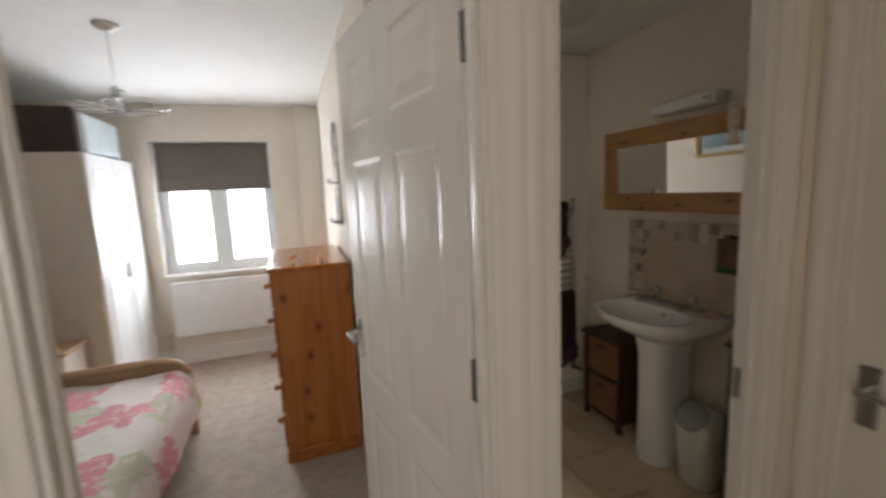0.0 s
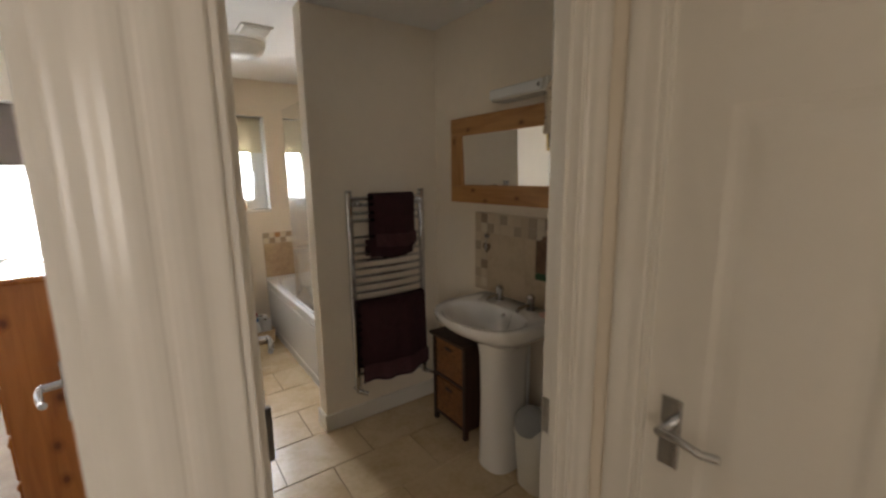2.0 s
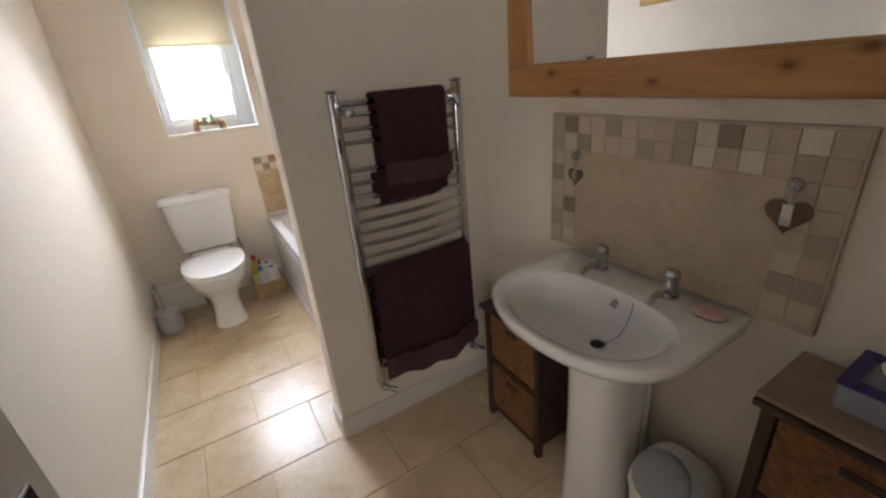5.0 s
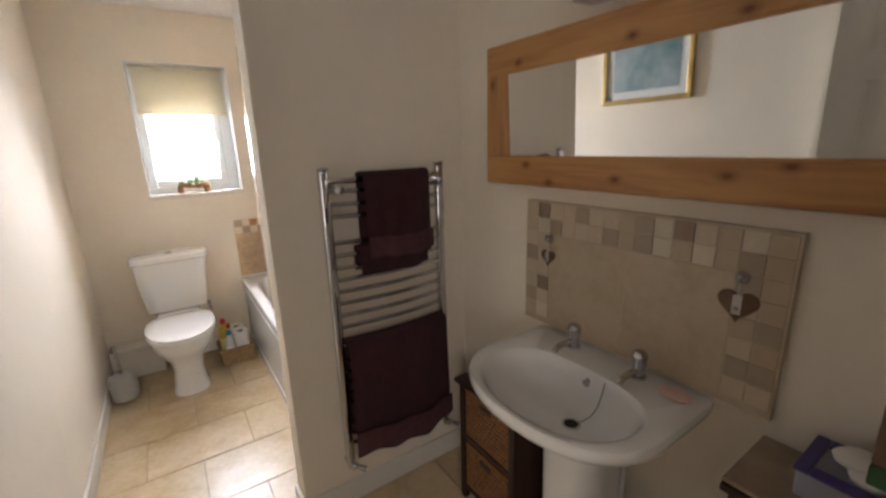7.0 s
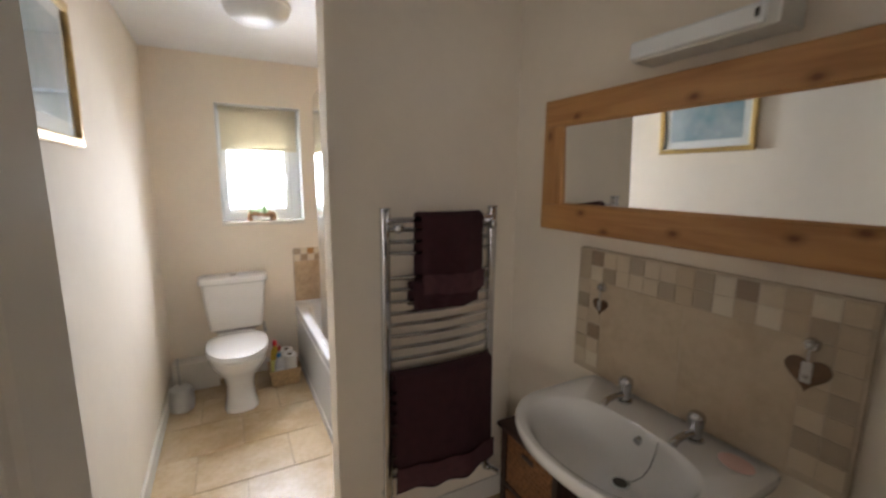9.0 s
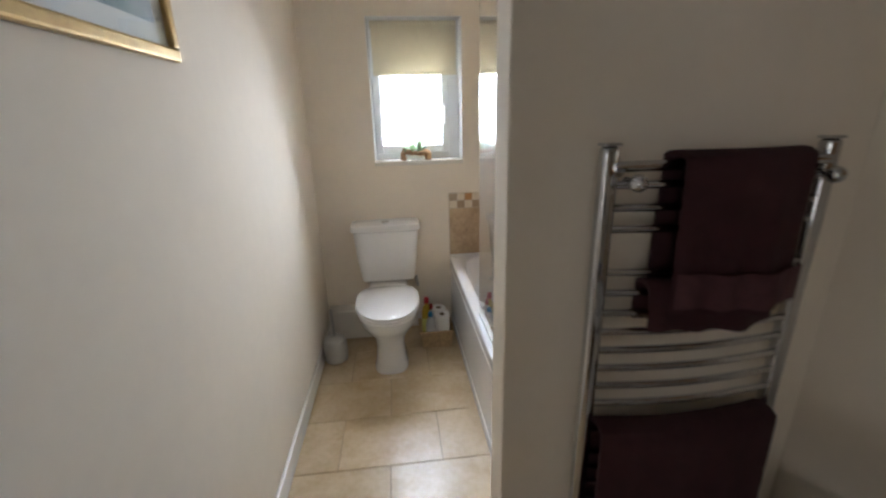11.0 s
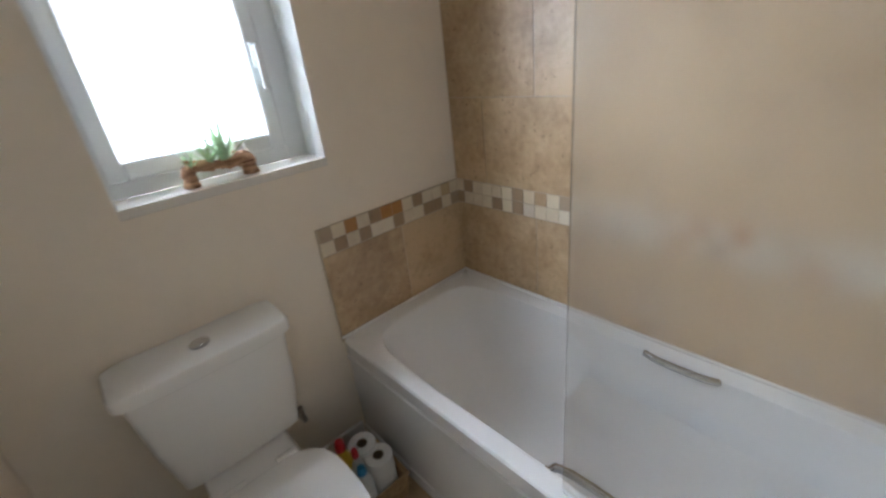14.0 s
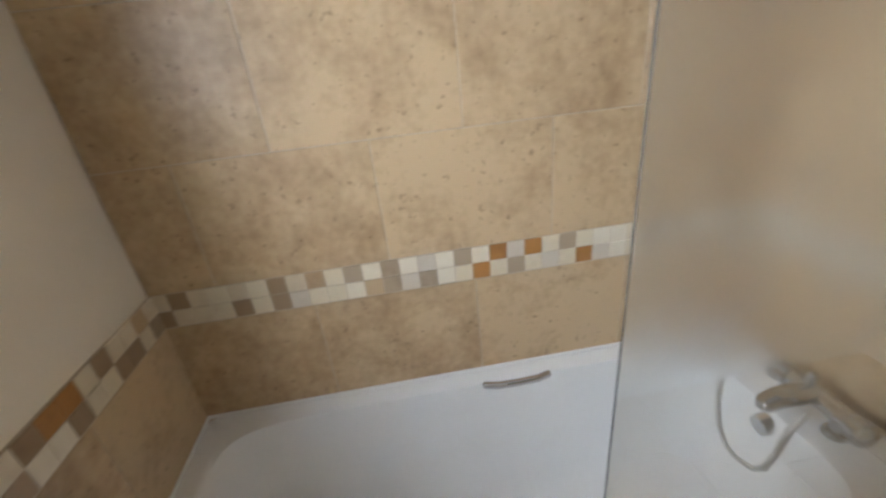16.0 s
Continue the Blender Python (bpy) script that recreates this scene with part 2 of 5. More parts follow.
def haze_rough(m, y0, y1, z0, z1):
    """Blotchy roughness: dull over the middle of the pane, clear near rim and wall."""
    nt = m.node_tree
    geo, sep = nt.nodes.new("ShaderNodeNewGeometry"), nt.nodes.new("ShaderNodeSeparateXYZ")
    blot = nt.nodes.new("ShaderNodeTexNoise")
    blot.inputs["Scale"].default_value, blot.inputs["Detail"].default_value = 9.0, 5
    nt.links.new(geo.outputs["Position"], sep.inputs[0])
    nt.links.new(geo.outputs["Position"], blot.inputs["Vector"])
    last = blot.outputs[0]
    for axis, a, b in (("Y", y0, y1), ("Z", z0, z1)):
        fade, times = nt.nodes.new("ShaderNodeMapRange"), nt.nodes.new("ShaderNodeMath")
        fade.interpolation_type = "SMOOTHSTEP"
        fade.inputs["From Min"].default_value, fade.inputs["From Max"].default_value = a, b
        times.operation = "MULTIPLY"
        nt.links.new(sep.outputs[axis], fade.inputs["Value"])
        nt.links.new(last, times.inputs[0])
        nt.links.new(fade.outputs[0], times.inputs[1])
        last = times.outputs[0]
    rough = nt.nodes.new("ShaderNodeMapRange")
    rough.inputs["From Max"].default_value, rough.inputs["To Min"].default_value, rough.inputs["To Max"].default_value = 0.6, 0.012, 0.26
    nt.links.new(last, rough.inputs["Value"])
    nt.links.new(rough.outputs[0], bsdf(m).inputs["Roughness"])


haze_rough(M_SCREEN, 2.88, 3.08, 1.02, 1.10)
M_SCREENTOP = glass("clear_screen_glass", 0.03, (0.97, 0.99, 0.98), 1.0)
M_PICGLASS = glass("picture_glass", 0.0)


# ---- building helpers ----
def part(name, bm, material, parent=None, label="", smooth=False):
    """Links a bmesh in world coordinates as one mesh object under a thing or a part."""
    me = bpy.data.meshes.new(name)
    bmesh.ops.recalc_face_normals(bm, faces=bm.faces)
    bm.to_mesh(me)
    bm.free()
    if material:
        me.materials.append(material)
    if smooth:
        for p in me.polygons:
            p.use_smooth = True
        me.set_sharp_from_angle(angle=radians(38))
    ob = new(name, me)
    if parent:
        ob.parent = parent
        if parent.parent is None:
            ob.matrix_parent_inverse = parent.matrix_basis.inverted()
    if label:
        ob["label"] = label
    return ob


def thing(name, at, label, category, group="", kind=""):
    ob = new(name)
    ob.empty_display_size = 0.05
    ob.matrix_basis = Matrix.Translation(at)
    return tagged(ob, label, category, group, kind)


def setting(name, bm, material, label="", smooth=False):
    return tagged(part(name, bm, material, None, "", smooth), label, "", "", "structure")


def box(bm, x0, x1, y0, y1, z0, z1, bevel=0.0, seg=2):
    made = bmesh.ops.create_cube(bm, size=1)["verts"]
    for v in made:
        v.co = Vector((x0 + (v.co.x + 0.5) * (x1 - x0), y0 + (v.co.y + 0.5) * (y1 - y0), z0 + (v.co.z + 0.5) * (z1 - z0)))
    if bevel > 0:
        es = list({e for v in made for e in v.link_edges})
        bmesh.ops.bevel(bm, geom=es, offset=bevel, segments=seg, affect="EDGES", profile=0.5)
    return bm


def boxes(*rows, bevel=0.0):
    bm = bmesh.new()
    for r in rows:
        box(bm, *r, bevel=bevel)
    return bm


def cyl(bm, a, b, r, r2=None, seg=16):
    a, b = Vector(a), Vector(b)
    d = b - a
    m = Matrix.Translation((a + b) / 2) @ d.to_track_quat("Z", "Y").to_matrix().to_4x4()
    bmesh.ops.create_cone(bm, cap_ends=True, segments=seg, radius1=r, radius2=r if r2 is None else r2, depth=d.length, matrix=m)
    return bm


def ball(bm, at, r, sx=1, sy=1, sz=1, seg=16):
    m = Matrix.Translation(at) @ Matrix.Diagonal((sx, sy, sz, 1))
    bmesh.ops.create_uvsphere(bm, u_segments=seg, v_segments=max(6, seg // 2), radius=r, matrix=m)
    return bm


def loft(bm, rings, close_first=False, close_last=False):
    """Skins rings of equal length, each a list of points going round."""
    rows = [[bm.verts.new(p) for p in ring] for ring in rings]
    n = len(rows[0])
    for a, b in zip(rows, rows[1:]):
        for i in range(n):
            bm.faces.new((a[i], a[(i + 1) % n], b[(i + 1) % n], b[i]))
    if close_first:
        bm.faces.new(rows[0][::-1])
    if close_last:
        bm.faces.new(rows[-1])
    return bm


def oval(cx, cy, z, ax0, ax1, ay, n0=2.0, n1=2.0, count=48, ny=None):
    """A ring in plan: half-length ax0 towards -x and ax1 towards +x, half-width ay, squarer with larger n."""
    out = []
    for i in range(count):
        t = 2 * math.pi * i / count
        c, s = math.cos(t), math.sin(t)
        n = n0 if c < 0 else n1
        ax = ax0 if c < 0 else ax1
        out.append((cx + math.copysign(abs(c) ** (2 / n), c) * ax, cy + math.copysign(abs(s) ** (2 / n), s) * ay, z))
    return out


def oval_y(cx, cy, z, ax, ay0, ay1, n0=2.0, n1=2.0, count=48):
    """The same with its long way along y: ay0 towards -y, ay1 towards +y."""
    return [(cx + (q[1]), cy + q[0], z) for q in oval(0, 0, z, ay0, ay1, ax, n0, n1, count)][::-1]


def tube(bm, pts, r, seg=10):
    """A round bar through points."""
    pts = [Vector(p) for p in pts]
    rings = []
    for i, p in enumerate(pts):
        d = (pts[min(i + 1, len(pts) - 1)] - pts[max(i - 1, 0)]).normalized()
        side = d.cross(Vector((0, 0, 1)))
        side = side.normalized() if side.length > 1e-3 else Vector((1, 0, 0))
        up = side.cross(d).normalized()
        rings.append([p + r * (math.cos(a) * side + math.sin(a) * up) for a in [2 * math.pi * k / seg for k in range(seg)]])
    return loft(bm, rings, True, True)


# ---- structure ----
H = 2.385
BX0, BX1, BY0, BY1 = 0.49, 2.08, 0.975, 4.535

setting("floor", boxes((BX0 - 0.04, BX1 + 0.1, 0.9, BY1 + 0.1, -0.2, -0.006)), M_FLOORGROUT, "cream stone-tiled bathroom floor with pale grout")
setting("floor_bedroom", boxes((-2.7, 0.45, 0.9, BY1 + 0.1, -0.2, 0.0)), M_CARPET, "beige carpeted bedroom floor")
setting("floor_landing", boxes((-1.7, BX1 + 0.1, -1.4, 0.9, -0.2, 0.002)), M_CARPET, "beige carpeted landing floor")
setting("ceiling", boxes((-2.8, 2.3, -1.5, 4.85, H, H + 0.2)), M_CEIL, "white painted ceiling")

WX0, WX1, WZ0, WZ1 = 0.90, 1.483, 1.20, 2.066
VX0, VX1, VZ0, VZ1 = -1.04, -0.05, 0.84, 2.066
N0, N1 = BY1, 4.82
setting("wall_north", boxes((BX0 - 0.04, WX0, N0, N1, 0, H), (WX1, 2.3, N0, N1, 0, H), (WX0, WX1, N0, N1, 0, WZ0), (WX0, WX1, N0, N1, WZ1, H)), M_WALL, "cream painted wall with a deep window reveal")
setting("wall_north_bedroom", boxes((-2.8, VX0, N0, N1, 0, H), (VX1, BX0 - 0.04, N0, N1, 0, H), (VX0, VX1, N0, N1, 0, VZ0), (VX0, VX1, N0, N1, VZ1, H)), M_BEDWALL, "cream painted bedroom window wall")
setting("wall_east", boxes((BX1, 2.3, -1.5, N0, 0, H)), M_WALL, "cream painted wall")
setting("wall_party", boxes((0.41, BX0, 1.76, N0, 0, H)), M_WALL, "cream painted wall between bathroom and bedroom")
setting("wall_party_return", boxes((0.41, 0.60, 1.70, 1.76, 0, H)), M_WALL, "cream painted return of the bathroom wall")
setting("wall_door_side", boxes((0.556, 0.60, 0.918, 1.70, 0, H)), M_WALL, "cream painted wall beside the bathroom door")
setting("wall_bedroom_west", boxes((-2.8, -2.6, 0.7, N0, 0, H)), M_BEDWALL, "cream painted bedroom wall")
DB0, DB1, DA0, DA1, DH = -0.255, 0.464, 0.605, 1.262, 2.055
L0, L1, L2 = 0.855, 0.918, 0.926
setting("wall_landing", boxes((-2.6, DB0, L0, L1, 0, H), (DB1, DA0, L0, L1, 0, H), (DA1, BX1, L0, L2, 0, H), (DB0, DB1, L0, L1, DH, H), (DA0, DA1, L0, L2, DH, H)), M_WALL, "cream painted landing wall with two doorways")
RX = 1.33
RD0, RD1 = -0.04, 0.735
setting("wall_landing_east", boxes((RX, RX + 0.1, -1.4, RD0, 0, H), (RX, RX + 0.1, RD1, L0, 0, H), (RX, RX + 0.1, RD0, RD1, DH, H)), M_WALL, "cream painted landing side wall")
# The gap in the south wall is added for the unseen fill lamp.
setting("wall_landing_south", boxes((-1.7, -1.6, -1.5, -1.4, 0, H), (-0.2, 2.08, -1.5, -1.4, 0, H), (-1.6, -0.2, -1.5, -1.4, 0, 0.9), (-1.6, -0.2, -1.5, -1.4, 2.1, H)), M_WALL, "cream painted landing wall")
setting("wall_landing_west", boxes((-1.8, -1.7, -1.5, L0, 0, H)), M_WALL, "cream painted landing wall")
PX0, PY0, PY1 = 1.255, 2.57, 2.68
setting("wall_partition", boxes((PX0, BX1, PY0, PY1, 0, H), bevel=0.004), M_WALL, "cream painted partition at the bath's tap end")
PIER = 2.732
setting("wall_pier", boxes((1.386, BX1, PY1, PIER, 0, H)), M_WALL, "painted pier at the end of the bath")
setting("pipe_boxing", boxes((0.19, 0.41, 4.43, N0, 0, H), bevel=0.003), M_BEDWALL, "cream painted boxing in the bedroom corner")


def skirting(name, x0, x1, y0, y1, h=0.105):
    return setting(name, box(bmesh.new(), x0, x1, y0, y1, 0, h, bevel=0.005), M_GLOSS, "white gloss painted skirting board")


skirting("baseboard_west", BX0, BX0 + 0.016, 1.76, N0)
skirting("baseboard_north", BX0 + 0.016, 1.375, N0 - 0.016, N0)
skirting("baseboard_partition", PX0 - 0.012, 2.06, PY0 - 0.014, PY0)
skirting("baseboard_partition_end", PX0 - 0.014, PX0, PY0, PY1 + 0.01)
skirting("baseboard_east", BX1 - 0.015, BX1, 0.94, PY0 - 0.014)
skirting("baseboard_bedroom_north", -2.6, 0.19, N0 - 0.02, N0, 0.14)
skirting("baseboard_bedroom_east", 0.392, 0.41, 1.8, 4.43, 0.12)


def architrave(name, x0, x1, y, top, facing=-1, w=0.065, axis="x", w2=None):
    """Moulded trim round a doorway: two uprights and a head, softly curved in section."""
    bm = bmesh.new()
    w2 = w if w2 is None else w2
    section = ((0.0, 0.0), (0.0, 0.008), (0.04, 0.0105), (0.12, 0.0115), (0.34, 0.012), (0.44, 0.0132), (0.54, 0.0158), (0.66, 0.0178), (0.80, 0.0184), (0.92, 0.0176), (0.985, 0.0145), (1.0, 0.0))

    def strip(u0, u1, v0, v1, along_z):
        rings = []
        for v in (v0, v1):
            ring = []
            for s, d in section:
                u, dep = u0 + (u1 - u0) * s, y + facing * d
                p = (u, dep, v) if along_z else (v, dep, u)
                ring.append(p if axis == "x" else (p[1], p[0], p[2]))
            rings.append(ring)
        loft(bm, rings, True, True)
    strip(x0, x0 - w, 0.002, top, True)
    strip(x1, x1 + w2, 0.002, top, True)
    strip(top, top + 0.065, x0 - w, x1 + w2, False)
    bmesh.ops.recalc_face_normals(bm, faces=bm.faces)
    return setting(name, bm, M_GLOSS, "white gloss moulded door architrave")


def lining(name, x0, x1, y0, y1, top, stop_y, axis="x"):
    """Door lining: two jambs and a head, each with its stop."""
    at = ((x0 + x1) / 2, (y0 + y1) / 2, 0) if axis == "x" else ((y0 + y1) / 2, (x0 + x1) / 2, 0)
    root = thing(name, at, "white gloss door lining with stop", "", "", "structure")
    rows = [("jamb", x0, x0 + 0.012, y0, y1, 0, top), ("jamb", x1 - 0.012, x1, y0, y1, 0, top), ("head", x0 + 0.012, x1 - 0.012, y0, y1, top - 0.012, top),
            ("stop", x0 + 0.012, x0 + 0.024, *stop_y, 0, top - 0.012), ("stop", x1 - 0.024, x1 - 0.012, *stop_y, 0, top - 0.012), ("stop", x0 + 0.024, x1 - 0.024, *stop_y, top - 0.024, top - 0.012)]
    for nm, a, b, c, d, e, f in rows:
        part(nm, box(bmesh.new(), *((a, b, c, d) if axis == "x" else (c, d, a, b)), e, f, bevel=0.0015), M_GLOSS, root)
    return root


architrave("trim_bedroom", DB0, DB1, L0, DH, w2=0.071)
architrave("trim_bathroom", DA0, DA1, L0, DH, w=0.070, w2=0.065)
setting("trim_between_doors", box(bmesh.new(), 0.527, 0.543, L0 - 0.0165, L0 - 0.0005, 0.003, DH + 0.06, bevel=0.002), M_GLOSS, "white gloss cover strip between the two door trims")
setting("trim_bathroom_inside", box(bmesh.new(), DA1 + 0.044, DA1 + 0.088, L2, L2 + 0.045, 0.0, DH + 0.06, bevel=0.008, seg=3), M_GLOSS, "white gloss moulded door architrave")
architrave("trim_cupboard", RD0, RD1, RX, DH, facing=-1, axis="y")
lining("doorframe_bedroom", DB0, DB1, L0 - 0.003, L1 + 0.003, DH, (0.872, 0.895))
lining("doorframe_bathroom", DA0, DA1, L0 - 0.003, L2 + 0.001, DH, (0.875, 0.895))
lining("doorframe_cupboard", RD0, RD1, RX - 0.003, RX + 0.103, DH, (RX + 0.055, RX + 0.095), axis="y")


def lever_handle(parent, flip, x, z, face):
    """Chrome lever on a plate, in the leaf's own frame: x along the leaf, y out of its face."""
    pl = bmesh.new()
    box(pl, x - 0.02, x + 0.02, min(face, face + flip * 0.008), max(face, face + flip * 0.008), z - 0.075, z + 0.075, bevel=0.003)
    lv = bmesh.new()
    cyl(lv, (x, face + flip * 0.006, z + 0.02), (x, face + flip * 0.05, z + 0.02), 0.010)
    tube(lv, [(x, face + flip * 0.048, z + 0.02), (x - 0.035, face + flip * 0.052, z + 0.022), (x - 0.075, face + flip * 0.05, z + 0.014), (x - 0.105, face + flip * 0.046, z + 0.018)], 0.0085)
    return pl, lv


def panel_door(name, m, width, top, label, hinge_z=(), faces=(1, -1)):
    """Six-panel moulded door in its own frame: hinge at the origin, leaf along +x, thickness 0 to 0.038 in y."""
    root = new(name)
    root.matrix_basis = m
    tagged(root, label, "door", "", "structure")

    def local(nm, bm, material, lab="", parent=None, smooth=False):
        ob = part(nm, bm, material, None, lab, smooth)
        ob.parent = parent or root
        return ob

    T = 0.038
    st, mid = 0.105, 0.095
    pw = (width - 2 * st - mid) / 2
    cols = ((st, st + pw), (st + pw + mid, width - st))
    bands = ((0.20, 0.74), (0.86, 1.62), (1.73, top - 0.10))
    bm = bmesh.new()
    # stiles and rails as one slab of strips, panels sunk between them
    box(bm, 0.002, width, 0.008, T - 0.008, 0.008, top)
    zs = [0.008] + [v for b in bands for v in b] + [top]
    for y0, y1 in ((0.0, 0.0085), (T - 0.0085, T)):
        for a, b in ((0.002, cols[0][0]), (cols[0][1], cols[1][0]), (cols[1][1], width)):
            box(bm, a, b, y0, y1, 0.008, top)
        for i in range(0, len(zs), 2):
            for c in cols:
                box(bm, c[0], c[1], y0, y1, zs[i], zs[i + 1])
    local("leaf", bm, M_GLOSS)
    for c in cols:
        for b in bands:
            pb = bmesh.new()
            for sgn, yb in ((-1, 0.008), (1, T - 0.008)):
                rings = []
                for ins, out in ((0.0, 0.0085), (0.013, 0.0050), (0.028, 0.0050), (0.055, 0.0076)):
                    y = yb + sgn * out * 0.98
                    rings.append([(c[0] + ins, y, b[0] + ins), (c[1] - ins, y, b[0] + ins), (c[1] - ins, y, b[1] - ins), (c[0] + ins, y, b[1] - ins)])
                loft(pb, rings, False, True)
            local("panel", pb, M_GLOSS)
    for f in faces:
        pl, lv = lever_handle(root, f, width - 0.055, 0.99, T if f > 0 else 0.0)
        plate = local("handle_plate", pl, M_CHROME, "chrome handle plate")
        local("lever", lv, M_CHROME, "chrome lever handle", plate, True)
    for z in hinge_z:
        hb = boxes((-0.003, 0.002, 0.010, 0.034, z - 0.045, z + 0.045))
        box(hb, -0.046, 0.001, 0.036, 0.0395, z - 0.045, z + 0.045)
        cyl(hb, (-0.004, -0.002, z - 0.045), (-0.004, -0.002, z + 0.045), 0.006, seg=10)
        local("hinge", hb, M_HINGE, "dull steel hinge")
    return root


def leaf_pose(x, y, ex, ey):
    return pose(x, y, 0.004, 0, 0, math.degrees(math.atan2(ey - y, ex - x)))


panel_door("door_1", leaf_pose(0.478, 0.925, 0.340, 1.705), 0.795, 2.035, "white gloss six-panel door standing open into the bedroom", (1.80, 1.11, 0.25))
panel_door("door_2", leaf_pose(0.645, 0.965, 0.752, 1.72), 0.745, 2.035, "white gloss six-panel door standing open into the bathroom", (1.80, 1.11, 0.25))
panel_door("door_3", leaf_pose(1.383, -0.028, 1.383, 1.0), 0.755, 2.035, "closed white gloss six-panel door with chrome lever", (1.80, 0.25))
# strike plate let into the bathroom door lining
tagged(part("strike_plate", boxes((DA1 - 0.0155, DA1 - 0.012, 0.897, 0.922, 0.90, 0.99), bevel=0.001), M_BRUSHED), "dull steel strike plate on the door lining", "strike plate")


# ---- windows ----
def casement(name, x0, x1, z0, z1, y, label, glazing, mullions=(), wide=0.0):
    """A upvc window: outer frame, sashes with beads, panes, a handle."""
    root = thing(name, ((x0 + x1) / 2, y, z0), label, "window", "", "structure")
    f = 0.045
    bm = boxes((x0, x0 + f, y, y + 0.07, z0, z1), (x1 - f - wide, x1, y, y + 0.07, z0, z1), (x0 + f, x1 - f - wide, y, y + 0.07, z0, z0 + f), (x0 + f, x1 - f - wide, y, y + 0.07, z1 - f, z1), bevel=0.004)
    for m in mullions:
        box(bm, m - 0.035, m + 0.035, y, y + 0.07, z0 + f, z1 - f, bevel=0.004)
    part("window_frame", bm, M_UPVC, root)
    cuts = [x0 + f] + [v for m in mullions for v in (m - 0.035, m + 0.035)] + [x1 - f - wide]
    for a, b in zip(cuts[::2], cuts[1::2]):
        s = 0.05
        sb = boxes((a, a + s, y - 0.014, y + 0.05, z0 + f, z1 - f), (b - s, b, y - 0.014, y + 0.05, z0 + f, z1 - f), (a + s, b - s, y - 0.014, y + 0.05, z0 + f, z0 + f + s), (a + s, b - s, y - 0.014, y + 0.05, z1 - f - s, z1 - f), bevel=0.007)
        sash = part("sash", sb, M_UPVC, root)
        pane = part("pane", boxes((a + s - 0.004, b - s + 0.004, y + 0.014, y + 0.020, z0 + f + s - 0.004, z1 - f - s + 0.004)), glazing, sash, "bright obscured glass pane" if glazing == M_OBSCURE else "clear glass pane")
        pane.visible_shadow = False
    return root


w1 = casement("window_1", WX0 - 0.035, WX1, WZ0 + 0.012, WZ1, 4.655, "white upvc window with obscured glass in a deep reveal", M_OBSCURE, wide=0.028)
hb = bmesh.new()
box(hb, WX1 - 0.111, WX1 - 0.088, 4.628, 4.642, 1.50, 1.57, bevel=0.003)
box(hb, WX1 - 0.108, WX1 - 0.092, 4.612, 4.628, 1.545, 1.56, bevel=0.003)
box(hb, WX1 - 0.109, WX1 - 0.091, 4.604, 4.614, 1.44, 1.565, bevel=0.004)
part("handle", hb, M_UPVC, w1, "white window handle")
tagged(setting("windowsill_1", box(bmesh.new(), WX0 - 0.002, WX1 + 0.002, N0 - 0.004, 4.66, WZ0 - 0.016, WZ0 + 0.012, bevel=0.003), M_GLOSS), "white gloss painted window sill")
w2 = casement("window_2", VX0, VX1, VZ0 + 0.012, VZ1, 4.655, "white upvc two-light bedroom window", M_PANE, mullions=(-0.545,))
setting("windowsill_2", box(bmesh.new(), VX0 - 0.03, VX1 + 0.03, N0 - 0.03, 4.66, VZ0 - 0.02, VZ0 + 0.012, bevel=0.004), M_GLOSS, "white gloss painted window sill")
M_OUT = bpy.data.materials.new("bright_overcast_distance")
M_OUT.use_nodes = True
_b = bsdf(M_OUT)
_b.inputs["Base Color"].default_value = (0.9, 0.92, 0.95, 1)
_b.inputs["Emission Color"].default_value = (0.95, 0.98, 1.0, 1)
_b.inputs["Emission Strength"].default_value = 3.2
setting("backdrop", boxes((-5, 5, 9.0, 9.05, -3, 7)), M_OUT, "plain glowing sheet standing in for the overcast distance")
setting("ground", boxes((-300, 300, 5.0, 300, -3.2, -3.0)), mat("far_grass", (0.07, 0.10, 0.04), 0.9, spread=0.4, scale=0.4), "grass outside far below the windows")


def reveal(name, x0, x1, z0, z1):
    """White painted boards lining the sides and head of a window reveal."""
    root = thing(name, ((x0 + x1) / 2, N0 + 0.06, z0), "white painted window reveal", "", "", "structure")
    for nm, r in (("side", (x0 - 0.001, x0 + 0.004, z0, z1)), ("side", (x1 - 0.004, x1 + 0.001, z0, z1)), ("head", (x0 + 0.004, x1 - 0.004, z1 - 0.004, z1 + 0.001))):
        part(nm, box(bmesh.new(), r[0], r[1], N0 - 0.0025, 4.654, r[2], r[3], bevel=0.001), M_REVEAL, root)


M_REVEAL = mat("white_reveal_paint", (0.86, 0.86, 0.85), 0.5, spread=0.03, scale=5, bump=0.08, bump_scale=40)
reveal("trim_reveal_bathroom", WX0, WX1, WZ0 + 0.0125, WZ1)
reveal("trim_reveal_bedroom", VX0, VX1, VZ0 + 0.0125, VZ1)


